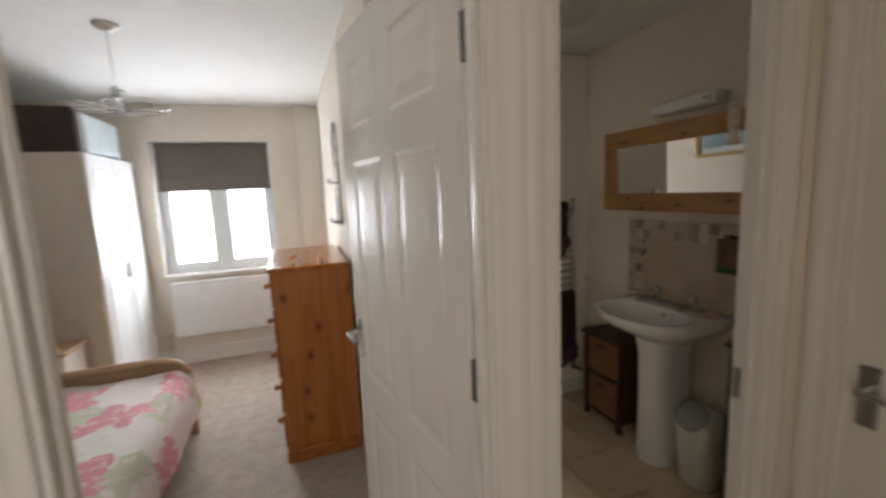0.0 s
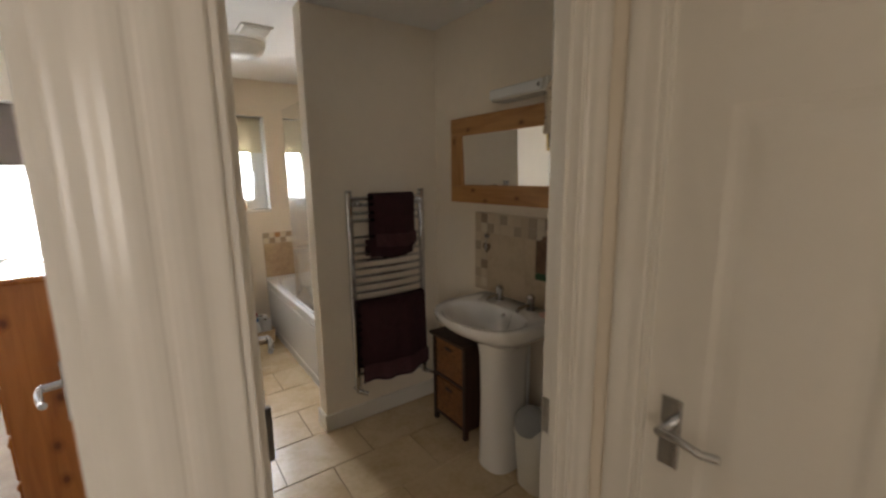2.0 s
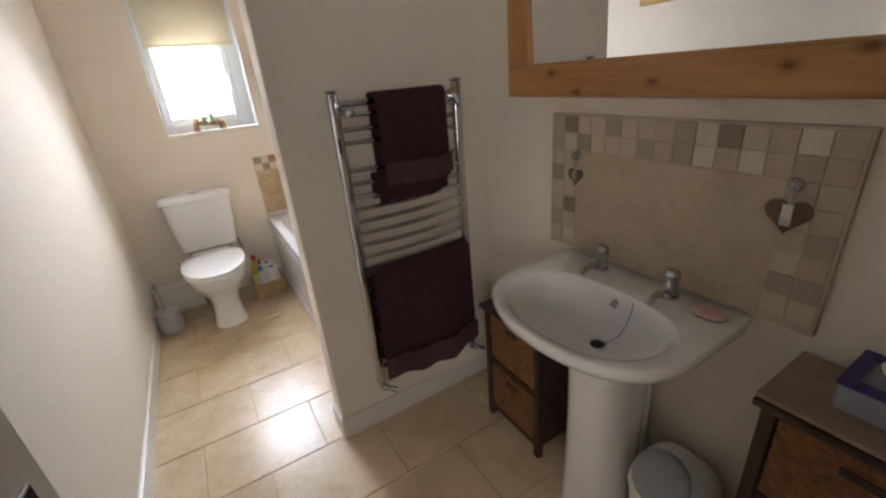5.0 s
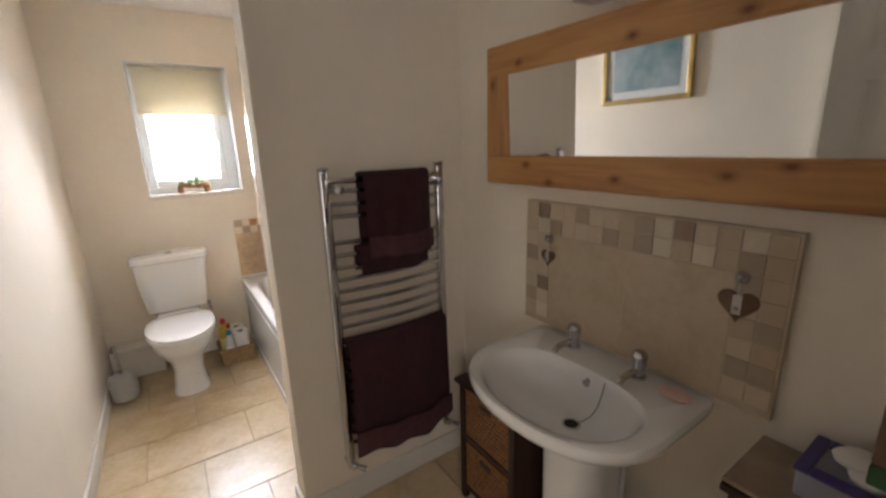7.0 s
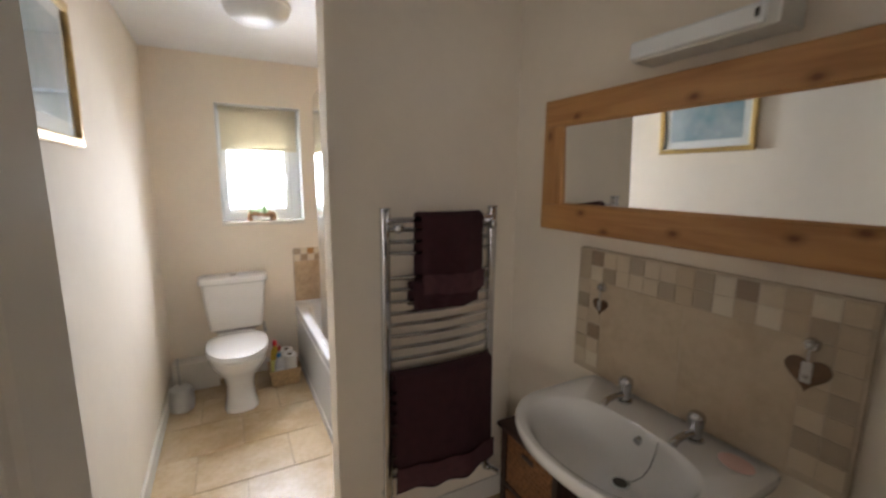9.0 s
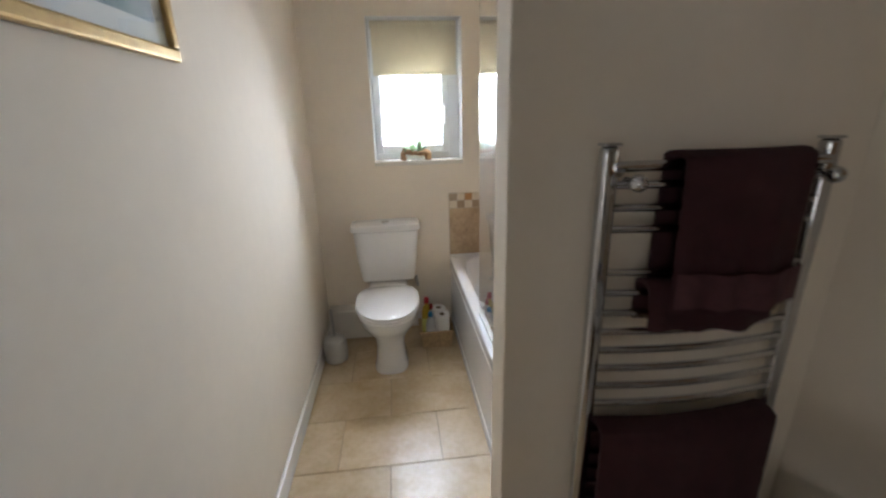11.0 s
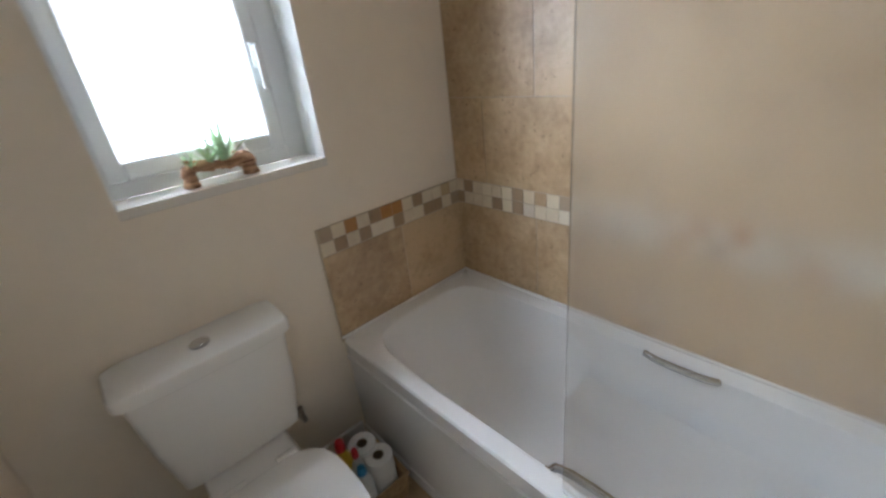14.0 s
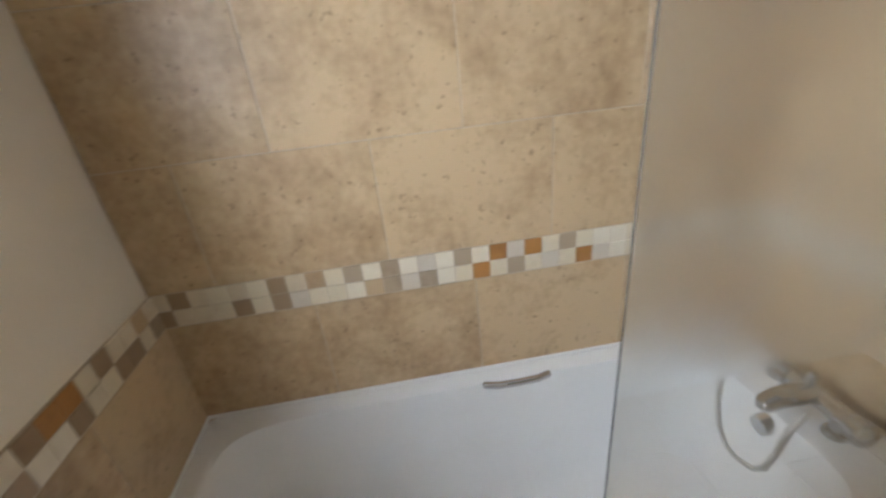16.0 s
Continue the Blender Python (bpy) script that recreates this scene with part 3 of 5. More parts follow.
def roller_blind(x0, x1, y, z0, z1, colour, label, roll=0.019):
    root = thing("roller_blind", ((x0 + x1) / 2, y, z1), label, "blind")
    m = mat("blind_fabric", colour, 0.85, spread=0.06, scale=20, bump=0.3, bump_scale=400)
    nt = m.node_tree
    tr = nt.nodes.new("ShaderNodeBsdfTranslucent")
    tr.inputs[0].default_value = (*[c * 0.9 for c in colour], 1)
    mx = nt.nodes.new("ShaderNodeMixShader")
    mx.inputs[0].default_value = 0.35
    nt.links.new(bsdf(m).outputs[0], mx.inputs[1])
    nt.links.new(tr.outputs[0], mx.inputs[2])
    nt.links.new(mx.outputs[0], nt.nodes["Material Output"].inputs[0])
    part("roll", cyl(bmesh.new(), (x0, y + 0.004, z1 - 0.025), (x1, y + 0.004, z1 - 0.025), roll), m, root, smooth=True)
    bm = bmesh.new()
    loft(bm, [[(x0 + 0.008, y - d, z), (x1 - 0.008, y - d, z), (x1 - 0.008, y - d + 0.0012, z), (x0 + 0.008, y - d + 0.0012, z)] for z, d in ((z1 - 0.03, 0.012), ((z0 + z1) / 2, 0.014), (z0 + 0.03, 0.012), (z0 + 0.01, 0.012))], True, True)
    part("fabric", bm, m, root)
    part("bottom_bar", box(bmesh.new(), x0 + 0.006, x1 - 0.006, y - 0.017, y - 0.007, z0 - 0.004, z0 + 0.018, bevel=0.003), m, root)
    for sx in (x0, x1):
        part("bracket", box(bmesh.new(), sx - 0.006, sx + 0.002, y - 0.02, y + 0.03, z1 - 0.05, z1, bevel=0.002), M_UPVC, root)
    return root


roller_blind(WX0 + 0.02, WX1 - 0.02, 4.60, 1.745, WZ1 - 0.004, (0.80, 0.745, 0.60), "cream roller blind drawn partly down over the bathroom window")
roller_blind(VX0 + 0.02, VX1 - 0.02, 4.60, 1.625, VZ1 - 0.004, (0.23, 0.20, 0.18), "grey-brown roller blind drawn partly down over the bedroom window")


# ---- bath ----
bath = thing("bath", (1.72, 3.65, 0), "white acrylic bath with a moulded front panel", "bath")
bx, by, rz = (1.375 + 2.068) / 2, (2.737 + 4.527) / 2, 0.535
hx, hy = (2.068 - 1.375) / 2, (4.527 - 2.737) / 2


def tub_ring(z, ix, iy0, iy1, n, count=72):
    return oval_y(bx + 0.006, by, z, hx - ix, hy - iy0, hy - iy1, n, n, count)


bm = bmesh.new()
loft(bm, [
    oval_y(bx, by, rz - 0.055, hx, hy, hy, 40, 40, 72), oval_y(bx, by, rz - 0.006, hx, hy, hy, 40, 40, 72), oval_y(bx, by, rz, hx - 0.006, hy - 0.006, hy - 0.006, 40, 40, 72),
    tub_ring(rz - 0.002, 0.045, 0.165, 0.055, 9), tub_ring(rz - 0.012, 0.060, 0.18, 0.07, 7), tub_ring(rz - 0.09, 0.075, 0.195, 0.10, 6),
    tub_ring(rz - 0.25, 0.105, 0.215, 0.20, 5), tub_ring(rz - 0.36, 0.135, 0.25, 0.32, 4.5), tub_ring(rz - 0.395, 0.18, 0.31, 0.42, 4), tub_ring(rz - 0.405, 0.26, 0.45, 0.6, 3)], False, True)
part("tub", bm, M_ACRYL, bath, smooth=True)
pb = bmesh.new()
prof = ((1.396, 0.003), (1.386, 0.003), (1.386, 0.05), (1.381, 0.056), (1.381, 0.072), (1.386, 0.078), (1.386, rz - 0.105), (1.381, rz - 0.10), (1.381, rz - 0.084), (1.386, rz - 0.078), (1.386, rz - 0.052), (1.396, rz - 0.052))
loft(pb, [[(x, y, z) for x, z in prof] for y in (2.742, 4.525)], True, True)
part("front_panel", pb, M_ACRYL, bath, "white moulded bath panel")
for gx, gy0, gy1, out, z0 in ((2.04, 3.43, 3.66, -1, rz - 0.026), (1.455, 3.43, 3.665, 1, rz - 0.06)):
    gb = bmesh.new()
    x_in = gx
    tube(gb, [(x_in, gy0, z0), (x_in + out * 0.028, gy0 + 0.012, z0 + 0.006), (x_in + out * 0.04, gy0 + 0.05, z0 + 0.008), (x_in + out * 0.042, (gy0 + gy1) / 2, z0 + 0.008), (x_in + out * 0.04, gy1 - 0.05, z0 + 0.008), (x_in + out * 0.028, gy1 - 0.012, z0 + 0.006), (x_in, gy1, z0)], 0.012, 12)
    for gy in (gy0, gy1):
        cyl(gb, (x_in - out * 0.004, gy, z0), (x_in + out * 0.012, gy, z0), 0.014, seg=14)
    part("grip", gb, M_CHROME, bath, "chrome grab handle", True)
part("overflow", cyl(bmesh.new(), (1.728, 2.900, 0.476), (1.728, 2.945, 0.470), 0.036, 0.028, 20), M_CHROME, bath, "chrome overflow cover", True)
part("waste", cyl(bmesh.new(), (1.73, 3.25, 0.128), (1.73, 3.25, 0.136), 0.035, seg=20), M_CHROME, bath, "chrome waste", True)
bead = bmesh.new()
box(bead, 2.058, 2.070, 2.742, 4.53, rz - 0.001, rz + 0.010, bevel=0.004)
box(bead, 1.377, 2.058, 4.517, 4.527, rz - 0.001, rz + 0.010, bevel=0.004)
part("sealant", bead, M_ACRYL, bath, "white sealant bead")

mixer = thing("bath_mixer_tap", (1.74, 2.87, rz), "chrome bath shower mixer with a hose on the bath rim", "tap")
mb = bmesh.new()
for mx_ in (1.625, 1.745):
    cyl(mb, (mx_, 2.845, rz), (mx_, 2.845, rz + 0.012), 0.030, 0.026, 20)
    cyl(mb, (mx_, 2.845, rz + 0.010), (mx_, 2.845, rz + 0.055), 0.019)
cyl(mb, (1.605, 2.845, rz + 0.06), (1.765, 2.845, rz + 0.06), 0.026, seg=20)
loft(mb, [[(1.700 + 0.034 * w * math.cos(a), y, zc + h * math.sin(a)) for a in [k * math.tau / 18 for k in range(18)]] for y, w, zc, h in
          ((2.845, 0.9, rz + 0.062, 0.026), (2.90, 0.95, rz + 0.072, 0.024), (2.95, 0.9, rz + 0.07, 0.021), (2.985, 0.75, rz + 0.06, 0.019), (2.995, 0.45, rz + 0.056, 0.012))], True, True)
cyl(mb, (1.705, 2.86, rz + 0.08), (1.705, 2.86, rz + 0.115), 0.012)
ball(mb, (1.705, 2.86, rz + 0.118), 0.014)
part("body", mb, M_CHROME, mixer, smooth=True)
for mx_ in (1.585, 1.778):
    kb = bmesh.new()
    out = -1 if mx_ < 1.7 else 1
    cyl(kb, (mx_ - out * 0.012, 2.847, rz + 0.06), (mx_ + out * 0.020, 2.853, rz + 0.062), 0.029, 0.034, 20)
    ball(kb, (mx_ + out * 0.020, 2.853, rz + 0.062), 0.034, 0.55, 1, 1)
    part("knob", kb, M_CHROME, mixer, "chrome tap knob", True)
hz = [(1.672, 2.885, rz + 0.035), (1.664, 2.925, rz - 0.01), (1.662, 2.945, rz - 0.09), (1.672, 2.95, rz - 0.165), (1.703, 2.95, rz - 0.207), (1.75, 2.95, rz - 0.228), (1.795, 2.95, rz - 0.226), (1.833, 2.95, rz - 0.19), (1.857, 2.947, rz - 0.14), (1.872, 2.942, rz - 0.10), (1.905, 2.92, rz + 0.02), (1.93, 2.87, rz + 0.20), (1.942, 2.815, rz + 0.40), (1.945, PIER + 0.03, rz + 0.56)]
part("hose", tube(bmesh.new(), hz, 0.0085), M_BRUSHED, mixer, "steel shower hose", True)
part("wall_bracket", box(bmesh.new(), 1.925, 1.965, PIER, PIER + 0.04, rz + 0.55, rz + 0.60, bevel=0.006), M_CHROME, mixer, "chrome hose bracket")

screen = thing("bath_screen", (1.425, 3.2, rz), "hazy glass bath screen fixed in a white wall profile", "bath screen")
part("glass_lower", box(bmesh.new(), 1.404, 1.410, PIER + 0.044, 3.585, rz + 0.012, 1.545), M_SCREEN, screen, "hazed lower glass")
part("glass_upper", box(bmesh.new(), 1.404, 1.410, PIER + 0.044, 3.585, 1.5455, 2.0), M_SCREENTOP, screen, "clear upper glass")
part("wall_profile", boxes((1.392, 1.422, PIER, PIER + 0.03, rz + 0.002, 2.0), (1.397, 1.417, PIER + 0.03, PIER + 0.05, rz + 0.002, 2.0), bevel=0.002), M_UPVC, screen, "white wall profile")
part("seal", box(bmesh.new(), 1.401, 1.413, 2.80, 3.585, rz, rz + 0.014, bevel=0.003), M_UPVC, screen, "clear rubber seal")

# ---- basin ----
basin = thing("basin", (1.9, 1.767, 0), "white ceramic pedestal basin with two chrome taps", "basin")
cx, cy, RZ = 1.83, 1.767, 0.852


def rim(z, k, grow=0.0, push=0.0):
    return oval(cx + push, cy, z, 0.24 * k + grow, 0.238 * k + grow, 0.293 * k + grow, 2.3, 18, 64)


def bowl(z, k):
    return oval(cx - 0.042 + 0.05 * (1 - k) ** 1.0, cy - 0.025 * (1 - k), z, 0.165 * k, 0.132 * k, 0.232 * k, 2.2, 2.6, 64)


bm = bmesh.new()
loft(bm, [
    rim(0.66, 0.34, 0, 0.08), rim(0.70, 0.50, 0, 0.075), rim(0.745, 0.74, 0, 0.05), rim(0.785, 0.92, 0, 0.018), rim(0.815, 0.985, 0, 0.003), rim(RZ - 0.014, 1.0), rim(RZ - 0.003, 0.995, -0.001), rim(RZ, 0.985, -0.003),
    bowl(RZ - 0.002, 1.06), bowl(RZ - 0.008, 1.01), bowl(RZ - 0.03, 0.965), bowl(RZ - 0.08, 0.83), bowl(RZ - 0.115, 0.62), bowl(RZ - 0.132, 0.36), bowl(RZ - 0.137, 0.13)], True, True)
part("bowl", bm, M_CERAMIC, basin, smooth=True)
bm = bmesh.new()
px = 1.915
loft(bm, [oval(px, cy, z, ax, 0.11, ay, 2.6, 5, 40) for z, ax, ay in ((0.0, 0.112, 0.100), (0.012, 0.114, 0.102), (0.04, 0.111, 0.099), (0.14, 0.108, 0.096), (0.40, 0.106, 0.094), (0.60, 0.110, 0.098), (0.70, 0.125, 0.115))], True, True)
part("pedestal", bm, M_CERAMIC, basin, "white ceramic pedestal", True)
part("waste", cyl(bmesh.new(), (cx + 0.004, cy - 0.022, RZ - 0.139), (cx + 0.004, cy - 0.022, RZ - 0.134), 0.027, seg=20), M_CHROME, basin, "chrome waste", True)
# A flat dark disc paints in the shade inside the plughole.
part("waste_shade_disc", cyl(bmesh.new(), (cx + 0.004, cy - 0.022, RZ - 0.1345), (cx + 0.004, cy - 0.022, RZ - 0.133), 0.019, seg=20), M_DARKMETAL, basin, "flat dark disc for the shade in the plughole")
part("overflow", cyl(bmesh.new(), (1.922, cy - 0.01, RZ - 0.036), (1.906, cy - 0.01, RZ - 0.040), 0.011, seg=16), M_CHROME, basin, "chrome overflow ring", True)
ch = [(1.918, cy - 0.065, RZ - 0.012), (1.905, cy - 0.068, RZ - 0.04), (1.892, cy - 0.065, RZ - 0.08), (1.878, cy - 0.055, RZ - 0.11), (1.862, cy - 0.04, RZ - 0.128), (cx + 0.02, cy - 0.028, RZ - 0.131)]
part("plug_chain", tube(bmesh.new(), ch, 0.0022, 6), M_CHROME, basin, "fine chrome plug chain")
for ty, sgn in ((1.877, 1), (1.656, -1)):
    tap = part("tap", tube(cyl(cyl(bmesh.new(), (2.0, ty, RZ - 0.004), (2.0, ty, RZ + 0.006), 0.024, seg=20), (2.0, ty, RZ + 0.004), (2.0, ty, RZ + 0.04), 0.017, seg=20), [(1.998, ty, RZ + 0.022), (1.96, ty, RZ + 0.026), (1.92, ty, RZ + 0.022), (1.905, ty, RZ + 0.012)], 0.0105), M_CHROME, basin, "chrome basin tap", True)
    part("tap_head", ball(cyl(bmesh.new(), (2.0, ty, RZ + 0.038), (2.0, ty, RZ + 0.062), 0.019, 0.022, 20), (2.0, ty, RZ + 0.066), 0.022, 1, 1, 0.75), M_CHROME, tap, "rounded chrome tap head", True)
part("waste_pipe", tube(bmesh.new(), [(2.03, 1.69, 0.66), (2.03, 1.69, 0.3), (2.03, 1.69, 0.004)], 0.0085), M_UPVC, basin, "white supply pipe", True)
part("waste_pipe", tube(bmesh.new(), [(2.035, 1.85, 0.66), (2.035, 1.85, 0.3), (2.035, 1.85, 0.004)], 0.0085), M_UPVC, basin, "white supply pipe", True)
sp = bmesh.new()
ball(sp, (1.985, 1.545, RZ + 0.008), 0.036, 0.8, 1.15, 0.36)
tagged(part("soap_bar", sp, mat("pink_soap", (0.72, 0.48, 0.42), 0.4, spread=0.08, scale=30), None, "", True), "pale pink soap bar on the basin", "soap")

# ---- toilet ----
toilet = thing("toilet", (0.93, 4.1, 0), "white close-coupled toilet with the lid down", "toilet")
tx = 0.94
bm = bmesh.new()
loft(bm, [oval_y(tx, 4.435, z, ax, a0, 0.092, n, 12, 48) for z, ax, a0, n in ((0.415, 0.155, 0.03, 5), (0.43, 0.175, 0.05, 5), (0.60, 0.200, 0.07, 5), (0.785, 0.213, 0.078, 5))], True, True)
part("cistern", bm, M_CERAMIC, toilet, smooth=True)
bm = bmesh.new()
loft(bm, [oval_y(tx, 4.435, z, ax, a0, 0.094, n, 14, 48) for z, ax, a0, n in ((0.780, 0.222, 0.086, 5), (0.786, 0.230, 0.094, 5), (0.812, 0.230, 0.094, 5), (0.824, 0.224, 0.088, 5), (0.828, 0.205, 0.07, 5))], True, True)
part("cistern_lid", bm, M_CERAMIC, toilet, "white ceramic cistern lid", True)
part("flush_button", ball(cyl(bmesh.new(), (tx, 4.435, 0.826), (tx, 4.435, 0.833), 0.026, seg=24), (tx, 4.435, 0.832), 0.022, 1, 1, 0.2), M_CHROME, toilet, "chrome dual flush button", True)
bm = bmesh.new()
ty0 = 4.08
loft(bm, [oval_y(tx - 0.005, ty0 + dy, z, ax, a0, a1, n, n, 48) for z, ax, a0, a1, dy, n in (
    (0.0, 0.105, 0.150, 0.24, 0.0, 3), (0.015, 0.105, 0.150, 0.24, 0.0, 3), (0.06, 0.092, 0.135, 0.24, 0.0, 2.8), (0.16, 0.088, 0.125, 0.24, 0.0, 2.6), (0.23, 0.105, 0.155, 0.24, 0.0, 2.4),
    (0.29, 0.150, 0.215, 0.25, 0.0, 2.2), (0.345, 0.178, 0.262, 0.25, 0.0, 2.2), (0.39, 0.184, 0.272, 0.25, 0.0, 2.3), (0.398, 0.172, 0.252, 0.25, 0.0, 2.3))], True, True)
box(bm, tx - 0.135, tx + 0.125, 4.27, 4.49, 0.335, 0.416, bevel=0.02, seg=3)
part("pan", bm, M_CERAMIC, toilet, "white ceramic pan", True)
bm = bmesh.new()
loft(bm, [oval_y(tx - 0.005, ty0, z, ax, a0, a1, 2.15, 3.2, 48) for z, ax, a0, a1 in ((0.398, 0.182, 0.272, 0.20), (0.402, 0.192, 0.284, 0.205), (0.414, 0.194, 0.286, 0.206), (0.418, 0.190, 0.282, 0.204))], True, True)
part("seat", bm, M_CERAMIC, toilet, "white seat", True)
bm = bmesh.new()
loft(bm, [oval_y(tx - 0.005, ty0, z, ax, a0, a1, 2.15, 3.2, 48) for z, ax, a0, a1 in ((0.4195, 0.188, 0.280, 0.204), (0.424, 0.193, 0.285, 0.206), (0.434, 0.191, 0.283, 0.204), (0.441, 0.174, 0.264, 0.19), (0.444, 0.120, 0.19, 0.14), (0.445, 0.05, 0.08, 0.06))], True, True)
part("lid", bm, M_CERAMIC, toilet, "white lid, closed", True)
for sx in (-0.075, 0.075):
    part("hinge", cyl(bmesh.new(), (tx + sx - 0.03, 4.292, 0.428), (tx + sx + 0.03, 4.292, 0.428), 0.012), M_CERAMIC, toilet, "", True)
part("side_valve", tube(bmesh.new(), [(tx + 0.19, 4.43, 0.44), (tx + 0.19, 4.43, 0.40), (tx + 0.20, 4.45, 0.36), (tx + 0.20, 4.525, 0.34)], 0.010), M_BRUSHED, toilet, "dull metal inlet pipe", True)
# Unseen window frame added behind the camera round the landing fill lamp.
part("window_frame", boxes((-1.6, -1.55, -1.5, -1.44, 0.9, 2.1), (-0.25, -0.2, -1.5, -1.44, 0.9, 2.1), (-1.55, -0.25, -1.5, -1.44, 0.9, 0.95), (-1.55, -0.25, -1.5, -1.44, 2.05, 2.1), bevel=0.004), M_UPVC, thing("window_3", (-0.9, -1.47, 0.9), "unseen white window frame added for the landing fill lamp", "window", "", "structure"))
# Unseen glowing sheet, added outside that opening for more fill.
setting("backdrop_fill_south", boxes((-6, 6, -9.05, -9.0, -3, 7)), M_OUT, "plain glowing sheet standing in for the overcast distance")
setting("ledge_pipes", box(bmesh.new(), BX0 + 0.016, 0.80, 4.40, N0 - 0.016, 0.0, 0.215, bevel=0.006), M_GLOSS, "white painted pipe boxing behind the toilet")

# ---- towel rail ----
rail = thing("towel_rail", (1.675, 2.51, 0.24), "chrome ladder towel rail on the partition", "towel rail")
for rx in (1.44, 1.915):
    part("post", box(bmesh.new(), rx - 0.017, rx + 0.017, 2.499, 2.529, 0.25, 1.425, bevel=0.009, seg=4), M_CHROME, rail, smooth=True)
    part("post_cap", box(bmesh.new(), rx - 0.018, rx + 0.018, 2.498, 2.530, 1.425, 1.432, bevel=0.003), M_CHROME, rail, "chrome end cap")
    for rz_ in (1.375, 0.32):
        part("bracket", cyl(cyl(bmesh.new(), (rx + (0.03 if rx < 1.6 else -0.03), PY0, rz_), (rx + (0.03 if rx < 1.6 else -0.03), 2.525, rz_), 0.012), (rx + (0.03 if rx < 1.6 else -0.03), PY0, rz_), (rx + (0.03 if rx < 1.6 else -0.03), PY0 - 0.008, rz_), 0.02), M_CHROME, rail, "", True)
    vb = bmesh.new()
    cyl(vb, (rx, 2.515, 0.215), (rx, 2.515, 0.25), 0.012)
    cyl(vb, (rx, 2.515, 0.225), (rx, PY0, 0.225), 0.010)
    ball(vb, (rx + 0.012, 2.505, 0.222), 0.017)
    cyl(vb, (rx + 0.012, 2.505, 0.222), (rx + 0.05, 2.48, 0.205), 0.010, 0.013)
    part("valve", vb, M_CHROME, rail, "chrome radiator valve", True)
for bz in (1.35, 1.304, 1.26, 1.166, 1.119, 1.072, 1.026, 0.98, 0.934, 0.887, 0.84, 0.765, 0.70, 0.654, 0.608, 0.56, 0.515, 0.42, 0.374, 0.33):
    bow = [(1.44 + 0.475 * k / 12, 2.513 - 0.020 * math.sin(math.pi * k / 12), bz) for k in range(13)]
    part("bar", tube(bmesh.new(), bow, 0.0085, 12), M_CHROME, rail, smooth=True)
part("hanging_bar", cyl(bmesh.new(), (1.445, 2.505, 1.386), (1.91, 2.505, 1.386), 0.011), M_CHROME, rail, "thicker chrome top bar", True)
for kx in (1.475, 1.885):
    part("towel_knob", ball(cyl(bmesh.new(), (kx, 2.505, 1.36), (kx, 2.47, 1.36), 0.008), (kx, 2.462, 1.36), 0.017), M_CHROME, rail, "chrome knob", True)


def hung_towel(x0, x1, z_top, z_front, z_back, y_front, y_back, wave, label, bands=(), sway=0.0):
    """A towel folded over a bar: front and back fall joined over the top, with soft folds and thickness."""
    root = thing("towel", ((x0 + x1) / 2, y_front, z_front), label, "towel")
    nx = 26
    prof = [(y_back, z_back), (y_back, (z_back + z_top) / 2), (y_back - 0.004, z_top - 0.02)]
    prof += [((y_front + y_back) / 2 + (y_back - y_front) / 2 * math.cos(a), z_top - 0.012 + 0.018 * math.sin(a)) for a in (0.4, 1.0, 1.57, 2.1, 2.7)]
    steps = 16
    prof += [(y_front, z_top - 0.02 - (z_top - 0.02 - z_front) * k / steps) for k in range(steps + 1)]
    bm = bmesh.new()
    grid = []
    for j, (y, z) in enumerate(prof):
        row = []
        for i in range(nx + 1):
            u = i / nx
            x = x0 + (x1 - x0) * u
            k = max(0.0, (z_top - z) / (z_top - z_front))
            front = j > 7
            dy = (-0.010 * k * math.sin(u * 9 + 1.0) - 0.006 * k * math.sin(u * 21) - 0.035 * math.sin(math.pi * u) * 0.7) if front else -0.02 * math.sin(math.pi * u)
            dz = wave * k * k * (math.sin(u * 8.0 + 0.6) + 0.5 * math.sin(u * 15)) if front else 0
            row.append(bm.verts.new((x + sway * k * (u - 0.5), y + dy + 0.002 * noise.noise((x * 30, z * 30, 1)), z + dz)))
        grid.append(row)
    for a, b in zip(grid, grid[1:]):
        for i in range(nx):
            bm.faces.new((a[i], a[i + 1], b[i + 1], b[i]))
    bmesh.ops.recalc_face_normals(bm, faces=bm.faces)
    bmesh.ops.solidify(bm, geom=bm.faces[:], thickness=0.011)
    part("cloth", bm, M_TOWEL, root, smooth=True)
    for z0, z1 in bands:
        bb = bmesh.new()
        rows = []
        for z in (z0, (z0 + z1) / 2, z1):
            row = []
            for i in range(nx + 1):
                u = i / nx
                k = max(0.0, (z_top - z) / (z_top - z_front))
                dy = -0.010 * k * math.sin(u * 9 + 1.0) - 0.006 * k * math.sin(u * 21) - 0.035 * math.sin(math.pi * u) * 0.7
                dz = wave * k * k * (math.sin(u * 8.0 + 0.6) + 0.5 * math.sin(u * 15))
                row.append(bb.verts.new((x0 + (x1 - x0) * u + sway * k * (u - 0.5), y_front + dy - 0.0135, z + dz)))
            rows.append(row)
        for a, b in zip(rows, rows[1:]):
            for i in range(nx):
                bb.faces.new((a[i], a[i + 1], b[i + 1], b[i]))
        bmesh.ops.recalc_face_normals(bb, faces=bb.faces)
        bmesh.ops.solidify(bb, geom=bb.faces[:], thickness=0.004)
        part("band", bb, M_TOWELBAND, root, "ribbed paler band", True)
    return root


